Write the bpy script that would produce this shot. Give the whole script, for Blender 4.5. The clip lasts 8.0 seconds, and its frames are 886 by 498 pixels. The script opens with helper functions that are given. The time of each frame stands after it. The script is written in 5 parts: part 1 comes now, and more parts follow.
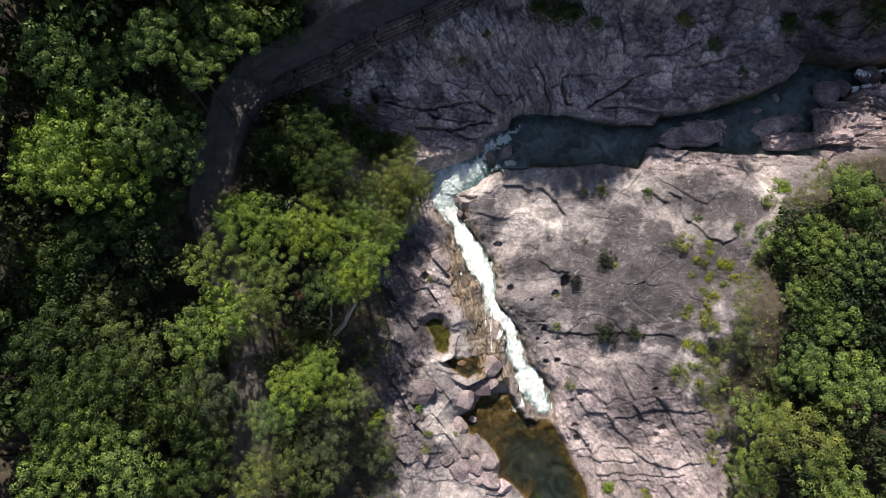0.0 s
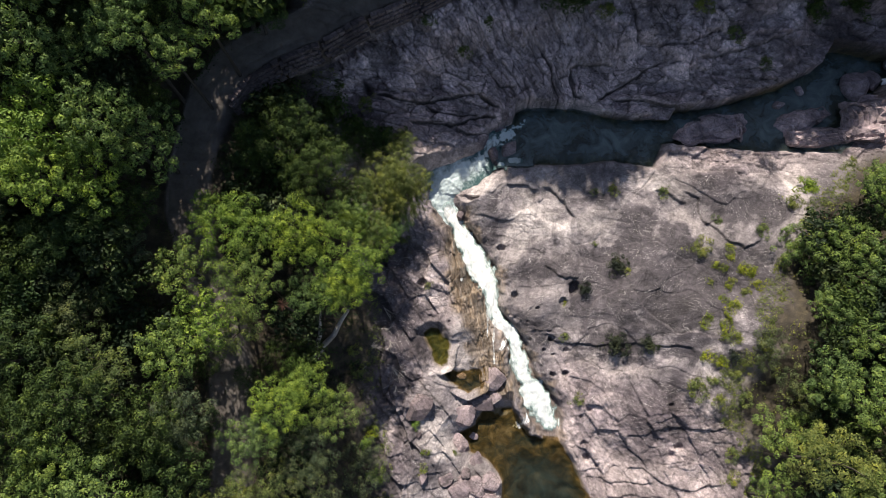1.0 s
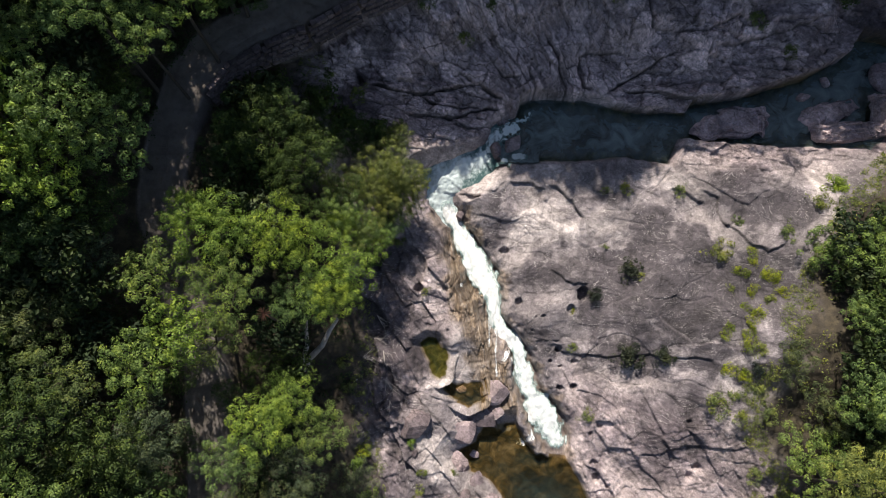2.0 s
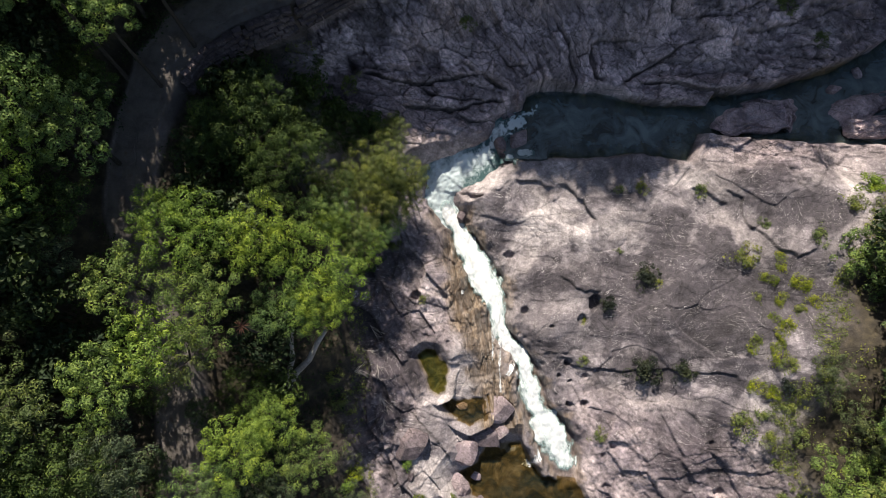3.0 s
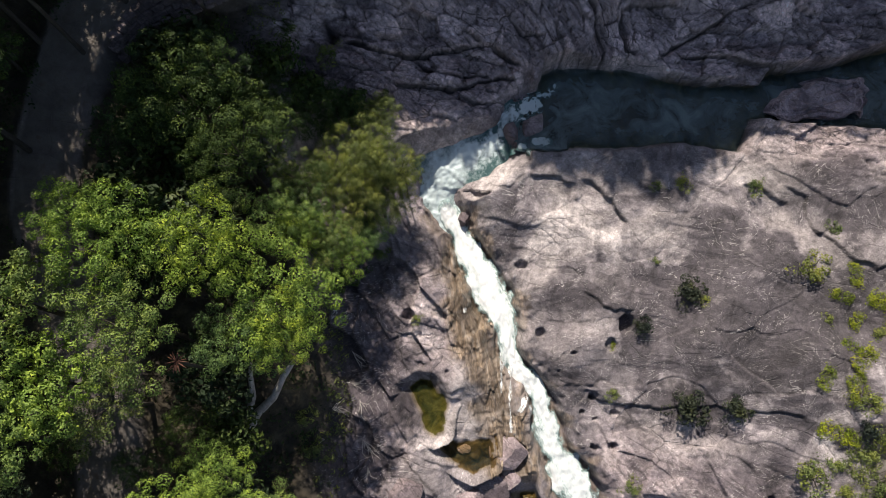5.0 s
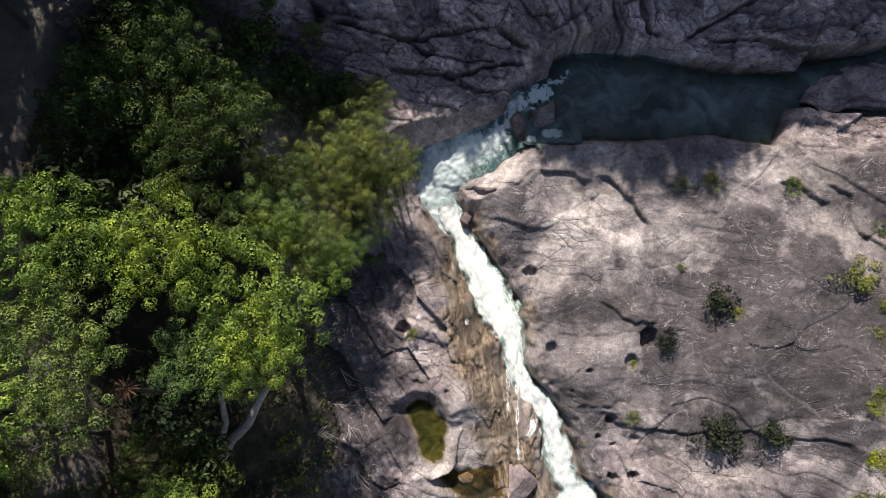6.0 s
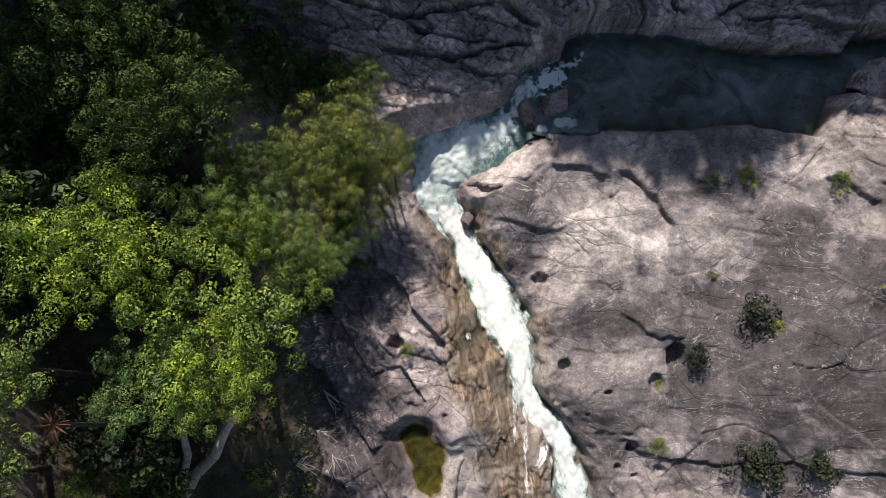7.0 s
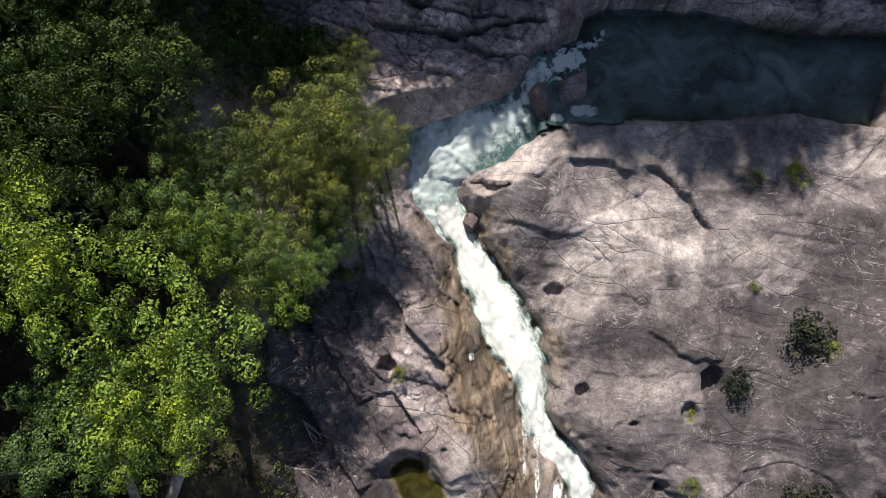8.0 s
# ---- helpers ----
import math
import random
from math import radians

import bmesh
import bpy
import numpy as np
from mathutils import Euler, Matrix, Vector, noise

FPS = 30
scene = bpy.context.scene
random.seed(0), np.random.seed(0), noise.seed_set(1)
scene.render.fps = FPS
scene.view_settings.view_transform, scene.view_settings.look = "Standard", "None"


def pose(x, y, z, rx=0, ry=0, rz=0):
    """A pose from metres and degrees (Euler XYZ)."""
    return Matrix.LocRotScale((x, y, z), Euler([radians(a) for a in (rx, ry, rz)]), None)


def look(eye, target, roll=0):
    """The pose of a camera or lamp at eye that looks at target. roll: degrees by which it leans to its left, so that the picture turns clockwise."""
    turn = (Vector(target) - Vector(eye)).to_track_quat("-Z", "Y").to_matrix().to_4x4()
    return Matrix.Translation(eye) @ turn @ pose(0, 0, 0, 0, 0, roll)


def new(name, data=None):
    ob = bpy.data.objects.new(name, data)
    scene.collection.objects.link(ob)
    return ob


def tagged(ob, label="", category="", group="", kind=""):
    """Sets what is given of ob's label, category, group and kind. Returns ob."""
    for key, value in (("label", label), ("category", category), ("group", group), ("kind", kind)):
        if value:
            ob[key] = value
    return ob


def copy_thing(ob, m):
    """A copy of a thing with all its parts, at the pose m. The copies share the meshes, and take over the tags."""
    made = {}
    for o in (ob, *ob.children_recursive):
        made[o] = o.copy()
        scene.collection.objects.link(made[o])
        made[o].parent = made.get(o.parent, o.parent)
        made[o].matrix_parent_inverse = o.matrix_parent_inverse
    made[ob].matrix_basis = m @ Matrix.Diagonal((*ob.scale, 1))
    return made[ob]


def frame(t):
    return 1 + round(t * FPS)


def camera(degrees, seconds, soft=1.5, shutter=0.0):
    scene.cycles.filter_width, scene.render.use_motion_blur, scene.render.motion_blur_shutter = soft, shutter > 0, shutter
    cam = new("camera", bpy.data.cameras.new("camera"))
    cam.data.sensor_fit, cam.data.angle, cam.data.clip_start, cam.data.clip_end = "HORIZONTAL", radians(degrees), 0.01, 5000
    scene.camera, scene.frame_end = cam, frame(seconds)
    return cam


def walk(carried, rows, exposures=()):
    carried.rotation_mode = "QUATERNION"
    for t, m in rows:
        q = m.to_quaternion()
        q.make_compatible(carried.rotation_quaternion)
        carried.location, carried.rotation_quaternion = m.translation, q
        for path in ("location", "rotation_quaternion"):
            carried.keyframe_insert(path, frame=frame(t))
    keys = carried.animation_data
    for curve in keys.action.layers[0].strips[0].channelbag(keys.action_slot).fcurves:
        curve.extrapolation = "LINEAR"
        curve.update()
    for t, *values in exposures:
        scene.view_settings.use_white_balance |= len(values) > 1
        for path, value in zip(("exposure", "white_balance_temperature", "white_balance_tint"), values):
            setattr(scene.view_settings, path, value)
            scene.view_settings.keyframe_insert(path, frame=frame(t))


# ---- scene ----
cam = camera(72.8, 8.0, soft=0.6)
METRES, EYE, TILT, LEAN, TURN = 45.0, 86.8, -74.0, 0.0, 0.0
ROWS = [
    (0.0, 0.0, 0.0, 0.0, 0.0, 0.0, 0.0),
    (0.5, 0.0039, 0.0637, 0.0051, 0.03, -0.01, -0.03),
    (1.0, 0.0053, 0.1282, 0.0112, 0.08, -0.02, -0.07),
    (1.5, 0.0077, 0.1897, 0.0147, 0.08, -0.02, -0.11),
    (3.0, 0.0095, 0.3778, 0.0287, 0.05, -0.05, -0.32),
    (3.5, 0.0094, 0.4392, 0.0324, 0.1, -0.04, -0.37),
    (4.0, 0.012, 0.5023, 0.0357, 0.08, -0.06, -0.4),
    (4.5, 0.012, 0.564, 0.0402, 0.05, -0.03, -0.42),
    (6.0, 0.0147, 0.7508, 0.0531, 0.16, -0.02, -0.56),
    (6.5, 0.0165, 0.8113, 0.0549, 0.3, -0.01, -0.63),
    (7.0, 0.0191, 0.874, 0.0586, 0.31, 0.03, -0.67),
    (7.5, 0.019, 0.9351, 0.0635, 0.35, 0.05, -0.73),
    (8.0, 0.0203, 0.9972, 0.0678, 0.41, 0.03, -0.91),
]
walk(cam, [(t, pose(0, 0, EYE, TILT, LEAN, TURN) @ pose(METRES * x, METRES * y, METRES * z, 90 + pitch, roll, yaw)) for t, x, y, z, yaw, pitch, roll in ROWS],
     exposures=[(0.0, 0.52, 7000, 14), (4.5, 0.47, 7000, 14), (8.0, 0.4, 7000, 14)])

# ---------------------------------------------------------------- light
SUN = Vector((-0.15, 0.60, 0.79)).normalized()
world = bpy.data.worlds.new("sky")
scene.world = world
world.use_nodes = True
nt = world.node_tree
sky = nt.nodes.new("ShaderNodeTexSky")
sky.sky_type, sky.sun_disc = "NISHITA", False
sky.sun_elevation = math.asin(SUN.z)
sky.sun_rotation = math.atan2(SUN.x, SUN.y)
nt.links.new(sky.outputs[0], nt.nodes["Background"].inputs[0])
nt.nodes["Background"].inputs[1].default_value = 0.074
lamp = bpy.data.lights.new("sun", "SUN")
lamp.energy, lamp.angle, lamp.color = 4.7, radians(0.6), (1.0, 0.95, 0.87)
sun = new("sun", lamp)
sun.matrix_world = look(SUN * 200, (0, 0, 0))

# ---------------------------------------------------------------- hillside frame
# u across, v up the slope, w out of it; the slope leans 16 degrees
LEANING = 90 + TILT
H = pose(0, 0, EYE, LEANING) @ Matrix.Translation((0, 0, -82))
HN = np.array(H)
SIN, COS = math.sin(radians(LEANING)), math.cos(radians(LEANING))
UP = np.array((0, SIN, COS))


def out(p):
    """Hillside to world, for arrays of points."""
    p = np.asarray(p, float)
    return p @ HN[:3, :3].T + HN[:3, 3]


def height(v, w):
    return v * SIN + (w - 82) * COS + EYE


def level(v, z):
    """The w at which a level sheet of height z lies."""
    return (z - EYE - v * SIN) / COS + 82


# ---------------------------------------------------------------- noise on arrays
def lattice(i, j, seed):
    h = (i.astype(np.int64) * 374761393 + j.astype(np.int64) * 668265263 + seed * 1442695041) & 0xFFFFFFFF
    h = ((h ^ (h >> 13)) * 1274126177) & 0xFFFFFFFF
    return ((h ^ (h >> 16)) & 0xFFFF) / 65535.0


def grain(x, y, seed=0):
    i, j = np.floor(x), np.floor(y)
    fx, fy = x - i, y - j
    fx, fy = fx * fx * fx * (fx * (fx * 6 - 15) + 10), fy * fy * fy * (fy * (fy * 6 - 15) + 10)
    a, b = lattice(i, j, seed), lattice(i + 1, j, seed)
    c, d = lattice(i, j + 1, seed), lattice(i + 1, j + 1, seed)
    return ((a + (b - a) * fx) * (1 - fy) + (c + (d - c) * fx) * fy) * 2 - 1


def fbm(x, y, octaves=4, seed=0, gain=0.5):
    s, amp = 0 * x, 1.0
    for k in range(octaves):
        s = s + amp * grain(x + 17.3 * k, y - 9.1 * k, seed + k)
        x, y, amp = x * 2.03, y * 2.03, amp * gain
    return s


def cells(x, y, seed=0):
    """Nearest and second nearest distance to jittered cell centres, a random value and the offset from the centre."""
    i, j = np.floor(x), np.floor(y)
    best = np.full(x.shape, 9.0)
    second = np.full(x.shape, 9.0)
    val, ox, oy = 0 * x, 0 * x, 0 * x
    for a in (-1, 0, 1):
        for b in (-1, 0, 1):
            ci, cj = i + a, j + b
            dx = ci + 0.1 + 0.8 * lattice(ci, cj, seed) - x
            dy = cj + 0.1 + 0.8 * lattice(ci, cj, seed + 7) - y
            d = np.sqrt(dx * dx + dy * dy)
            near = d < best
            second = np.where(near, best, np.minimum(second, d))
            best = np.where(near, d, best)
            val = np.where(near, lattice(ci, cj, seed + 13), val)
            ox, oy = np.where(near, -dx, ox), np.where(near, -dy, oy)
    return best, second, val, ox, oy


def smooth(a, b, x):
    k = np.clip((x - a) / (b - a), 0, 1)
    return k * k * (3 - 2 * k)


def along(x, y, line):
    """Distance to a polyline, signed side (left positive), and the length along it."""
    best, side, run = np.full(x.shape, 1e9), 0 * x, 0 * x
    total = 0.0
    for (x0, y0), (x1, y1) in zip(line, line[1:]):
        dx, dy = x1 - x0, y1 - y0
        n = math.hypot(dx, dy)
        k = np.clip(((x - x0) * dx + (y - y0) * dy) / (n * n), 0, 1)
        px, py = x - x0 - k * dx, y - y0 - k * dy
        d = np.sqrt(px * px + py * py)
        near = d < best
        best = np.where(near, d, best)
        side = np.where(near, np.sign(dx * py - dy * px), side)
        run = np.where(near, total + k * n, run)
        total += n
    return best, side, run


def inside(x, y, ring):
    """Signed distance to a closed ring: positive within."""
    d, _, _ = along(x, y, ring + ring[:1])
    hit = np.zeros(x.shape, bool)
    for (x0, y0), (x1, y1) in zip(ring, ring[1:] + ring[:1]):
        if y0 == y1:
            continue
        cross = ((y0 > y) != (y1 > y)) & (x < (x1 - x0) * (y - y0) / (y1 - y0) + x0)
        hit ^= cross
    return np.where(hit, d, -d)


# ---------------------------------------------------------------- plan
POOL_Z, LOW_Z, MOSS_Z, SIDE_Z = 11.3, 2.6, 7.1, 5.9
POOL = [(9.4, 18.3), (11.0, 18.7), (17.0, 18.8), (20.2, 18.0), (23.6, 17.3), (28.8, 17.4), (29.8, 18.5), (35.2, 19.0), (39.4, 20.4), (44.0, 22.0), (48.8, 24.0), (50.2, 27.2), (54.0, 27.0), (57.2, 26.0), (58.5, 26.0), (66.0, 26.6), (66.0, 22.9), (59.0, 22.4), (57.5, 21.8), (55.8, 19.9), (52.8, 19.2), (51.2, 15.7), (52.7, 14.5), (50.7, 12.7), (43.0, 13.0), (39.1, 12.9), (28.1, 13.8), (26.6, 10.7), (21.5, 11.5), (16.1, 11.0), (9.1, 10.8), (7.8, 11.0), (7.4, 12.5), (7.7, 14.4), (8.8, 15.9)]
CHUTE_LINE = [(10.1, 16.5), (8.2, 14.9), (6.2, 13.6), (5.4, 12.5), (4.1, 11.5), (2.3, 10.4), (0.8, 9.2), (-0.0, 7.6), (0.5, 5.8), (1.5, 4.5), (1.8, 3.5)]
CHUTE_W = [-0.9, -0.85, -0.8, -0.7, -0.55, -0.55, -0.8, -1.25, -1.6, -1.8, -1.9]
CHUTE_FOAM = [0.5, 0.75, 0.65, 0.4, 0.8, 1.3, 1.8, 1.7, 1.3, 1.2, 1.2]
CHUTE_HALF = [0.4, 0.5, 0.6, 0.8, 0.9, 1.2, 1.7, 1.6, 1.4, 1.2, 1.1]
BASIN = [(11.5, 17.6), (8.7, 16.6), (7.4, 16.2), (6.0, 15.2), (5.4, 13.2), (3.6, 12.3), (1.1, 11.4), (-2.3, 10.1), (-1.2, 8.0), (-1.7, 6.9), (0.1, 4.8), (0.9, 3.4),
         (2.6, 3.4), (2.0, 5.2), (1.4, 6.1), (1.3, 7.3), (4.2, 8.5), (5.4, 9.6), (7.4, 10.9), (11.5, 10.9)]
FALL_LINE = [(1.2, 5.2), (1.9, 4.0), (1.9, 3.7), (2.4, 2.6), (3.2, 1.0), (4.5, -0.8), (5.1, -2.5), (5.5, -3.3), (6.2, -4.2), (6.2, -5.6), (6.2, -7.0), (7.0, -8.3), (8.2, -9.3), (9.3, -11.0), (9.9, -13.7), (10.4, -16.0), (10.6, -16.3), (11.6, -17.4), (12.5, -19.4), (13.2, -21.4), (13.8, -22.9)]
FALL_W = [-1.7, -1.75, -1.8, -1.6, -1.4, -1.1, -0.8, -0.6, -0.45, -0.3, -0.2, -0.1, 0, 0.15, 0.3, 0.6, 0.5, 0.7, 0.85, 1.0, 1.12]
FALL_HALF = [1.1, 1.1, 0.85, 1.15, 1.55, 1.55, 1.85, 1.75, 1.2, 1.05, 0.8, 0.9, 0.9, 1.0, 1.35, 1.45, 1.35, 1.75, 2.0, 1.55, 1.0]
STREAM, STREAM_W, STREAM_HALF = CHUTE_LINE[4:9] + FALL_LINE[1:], CHUTE_W[4:9] + FALL_W[1:], CHUTE_HALF[4:9] + FALL_HALF[1:]
LOWPOOL = [(2.1, -22.7), (4.1, -21.5), (5.1, -19.7), (8.9, -19.4), (11.1, -22.7), (14.8, -23.4), (15.6, -24.8), (16.7, -26.6), (17.6, -28.9), (18.7, -30.7), (19.0, -32.5), (21.0, -36.0), (18.5, -60.0), (11.1, -60.0), (11.1, -32.5), (8.7, -30.7), (7.3, -30.2), (7.5, -28.0), (6.6, -26.6), (5.1, -25.2), (3.5, -24.8)]
MOSSPOOL = [(-2.4, -9.9), (-1.4, -9.1), (-0.4, -9.3), (0.5, -10.4), (1.2, -11.2), (0.9, -12.0), (0.7, -13.6), (-0.1, -13.9), (-1.0, -13.3), (-1.4, -11.8), (-1.9, -11.0)]
SIDEPOOL = [(0.5, -14.5), (4.9, -14.3), (4.9, -16.4), (3.2, -17.1), (2.1, -16.6), (1.0, -15.9), (0.2, -15.0)]
ROAD = [(9.5, 39.5), (5.3, 36.3), (1.1, 33.2), (-3.7, 30.6), (-9.6, 27.3), (-14.1, 24.3), (-18.6, 22.2), (-21.8, 20.1), (-24.4, 17.0), (-25.7, 13.1), (-26.7, 8.5),
        (-27.0, 4.6), (-25.7, 0.1), (-23.8, -7.8), (-22.6, -11.7), (-22.5, -15.7), (-22.3, -21.0), (-22.6, -27.6), (-23.3, -40.0)]
ROAD_W = [8.0, 8.0, 8.5, 9.0, 11.0, 12.0, 12.5, 12.7, 12.7, 12.7, 12.7, 12.7, 12.6, 12.4, 12.2, 12.1, 12.0, 12.0, 12.0]
# broad landforms: where, and how far they stand out of the slope
DOME = [(9.5, 7.5, 1.0), (16.4, 5.1, 1.2), (20.5, 7.1, 2.2), (27.4, 7.2, 2.4), (36.0, 9.0, 3.6), (30.0, 0.0, 4.7), (16.0, -9.0, 2.6), (21.3, -18.0, 4.3),
        (27.5, -17.8, 5.4), (33.5, -20.9, 5.4), (18.2, -25.0, 2.6), (30.2, -28.2, 4.9), (36.5, -25.9, 5.2), (30.5, -7.7, 7.0), (35.0, -2.8, 4.6),
        (37.0, -9.0, 9.0), (18.0, 0.4, 1.4), (24.3, -5.8, 4.6), (20.7, -12.9, 3.8), (15.6, -4.2, 2.4), (10.0, -4.0, 0.8), (12.5, -9.5, 2.4), (24.0, 10.2, 1.8),
        (12.3, -6.0, 3.6), (15.7, 4.1, 2.1), (8.6, -4.8, 1.8), (14.7, -3.9, 3.3), (13.8, -12.0, 1.6), (17.0, -10.8, 3.8), (27.2, -22.5, 4.6), (32.8, 7.0, 2.2), (31.4, -16.6, 6.8),
        (12.0, 9.8, 1.2), (6.8, 1.2, 0.0), (44.0, 12.0, 0.6), (54.0, 15.0, 0.0), (18.0, 9.8, 1.4), (33.0, 12.0, 1.4)]
WEST = [(-4.8, -8.8, 3.6), (-6.6, -11.7, 4.7), (-6.3, -20.9, 3.6), (-3.2, -20.2, 4.0), (-1.8, -15.4, 3.2), (-3.8, -25.7, 5.0), (1.0, -8.6, 3.6), (3.3, -12.0, 2.1),
        (-4.6, 0.0, 3.0), (-1.8, -3.2, 3.4), (0.5, -5.5, 2.2), (-4.0, -17.9, 5.4), (-3.5, -23.3, 4.8), (4.7, -27.6, 3.4), (4.9, -17.0, 1.0), (-9.5, -18.0, 7.2), (-9.6, -8.5, 6.4), (-7.0, -7.4, 3.4), (2.0, -27.0, 3.6),
        (5.0, -31.0, 4.2), (1.0, -35.0, 5.0), (-1.5, 4.0, 2.0), (-4.0, 9.0, 2.6)]
CLIFF = [(-0.2, 19.7, 1.5), (6.3, 21.8, 2.4), (13.0, 24.0, 2.6), (16.5, 20.4, 0.6), (25.5, 23.7, 1.6), (29.0, 20.8, 0.8), (23.0, 27.8, 4.6), (42.5, 28.6, 2.3),
         (54.0, 28.8, -0.6), (47.7, 26.5, -0.4), (29.0, 25.7, 4.0), (-10.3, 23.2, 5.3), (-4.6, 23.8, 5.0), (-14.0, 20.8, 5.8), (-7.8, 20.2, 3.6), (0.0, 15.1, 1.6),
         (10.0, 29.0, 5.4), (0.0, 28.0, 6.6), (10.0, 34.0, 8.0), (25.0, 34.0, 8.0), (40.0, 34.0, 5.5), (56.0, 34.0, 3.5), (37.0, 22.5, 0.6), (-8.0, 15.0, 4.0), (21.5, 20.3, 0.2), (-7.8, 17.7, 5.2), (4.0, 16.9, 1.0)]
BANKS = [(-22.0, 20.0, 12.6), (-26.0, 8.0, 12.6), (-22.0, -14.0, 12.0), (-22.0, -28.0, 12.0), (-16.0, 13.0, 7.0), (-14.0, 3.0, 7.0), (-14.0, -8.0, 8.0),
         (-13.0, -22.0, 8.4), (-35.0, 20.0, 16.0), (-35.0, 0.0, 15.5), (-35.0, -20.0, 16.0), (-48.0, 0.0, 20.0), (-48.0, 25.0, 20.0), (-48.0, -28.0, 20.0),
         (-14.0, 30.0, 12.0), (41.0, 1.0, 5.5), (46.0, 6.0, 5.0), (42.0, -10.0, 9.0), (40.0, -22.0, 8.0), (52.0, -5.0, 9.0), (54.0, -25.0, 12.0), (62.0, 8.0, 6.0),
         (38.0, -34.0, 8.0), (24.0, -36.0, 5.5)]
# joints and ledges of the bedrock: line, half-width, depth of the groove, drop on its downhill side
JOINTS_DOME = [
    ([(7.8, 8.9), (8.2, 8.6), (9.5, 8.5), (10.8, 8.3), (11.2, 8.0), (12.5, 7.6)], 0.13, 0.6, 0.5),
    ([(12.5, 8.3), (13.4, 8.0), (14.3, 7.1), (15.5, 5.9), (16.1, 4.9), (16.7, 4.4)], 0.16, 0.7, 0.55),
    ([(4.1, 7.6), (4.5, 7.8), (6.4, 7.5), (6.9, 8.1), (7.5, 8.6), (7.8, 8.9)], 0.09, 0.35, 0.08),
    ([(3.0, 5.4), (4.2, 4.8), (5.2, 4.7), (6.3, 4.4), (7.5, 3.9), (8.5, 4.0), (9.4, 4.5)], 0.12, 0.5, 0.16),
    ([(7.8, 8.9), (8.0, 7.9), (8.7, 6.6), (9.3, 5.4), (9.4, 4.6)], 0.07, 0.15, 0.0),
    ([(9.4, 4.6), (9.9, 4.6), (11.0, 4.7), (12.0, 4.5)], 0.07, 0.2, 0.05),
    ([(12.1, -1.9), (12.7, -1.7), (13.4, -2.1), (14.0, -2.7), (15.1, -3.0), (17.1, -3.1)], 0.12, 0.6, 0.35),
    ([(9.4, -4.1), (10.7, -4.2), (13.5, -3.9)], 0.08, 0.3, 0.12),
    ([(9.2, -10.6), (10.6, -9.6), (14.2, -9.7)], 0.09, 0.4, 0.2),
    ([(12.6, -10.6), (12.9, -10.1), (14.2, -10.2)], 0.14, 0.7, 0.3),
    ([(8.0, -1.6), (9.0, -1.3), (9.9, -1.5)], 0.08, 0.25, 0.1),
    ([(6.1, 2.4), (8.1, 2.0), (9.7, 1.4), (11.3, 1.5)], 0.07, 0.2, 0.06),
    ([(18.5, -7.3), (19.4, -7.3), (21.0, -7.6)], 0.07, 0.3, 0.06),
    ([(17.3, 7.0), (18.1, 7.4), (19.1, 7.3)], 0.1, 0.5, 0.2),
    ([(21.7, 8.0), (22.9, 7.9), (24.5, 7.1), (25.5, 6.6)], 0.08, 0.3, 0.1),
    ([(22.2, 6.6), (23.1, 5.4), (23.6, 4.1), (23.7, 2.5), (24.5, 1.5)], 0.06, 0.15, 0.0),
    ([(11.8, 4.5), (12.1, 3.6), (13.1, 3.0), (14.0, 2.6)], 0.06, 0.12, 0.0),
    ([(14.0, 2.3), (15.5, 1.8), (17.5, 1.0), (18.2, -0.6)], 0.06, 0.15, 0.05),
]
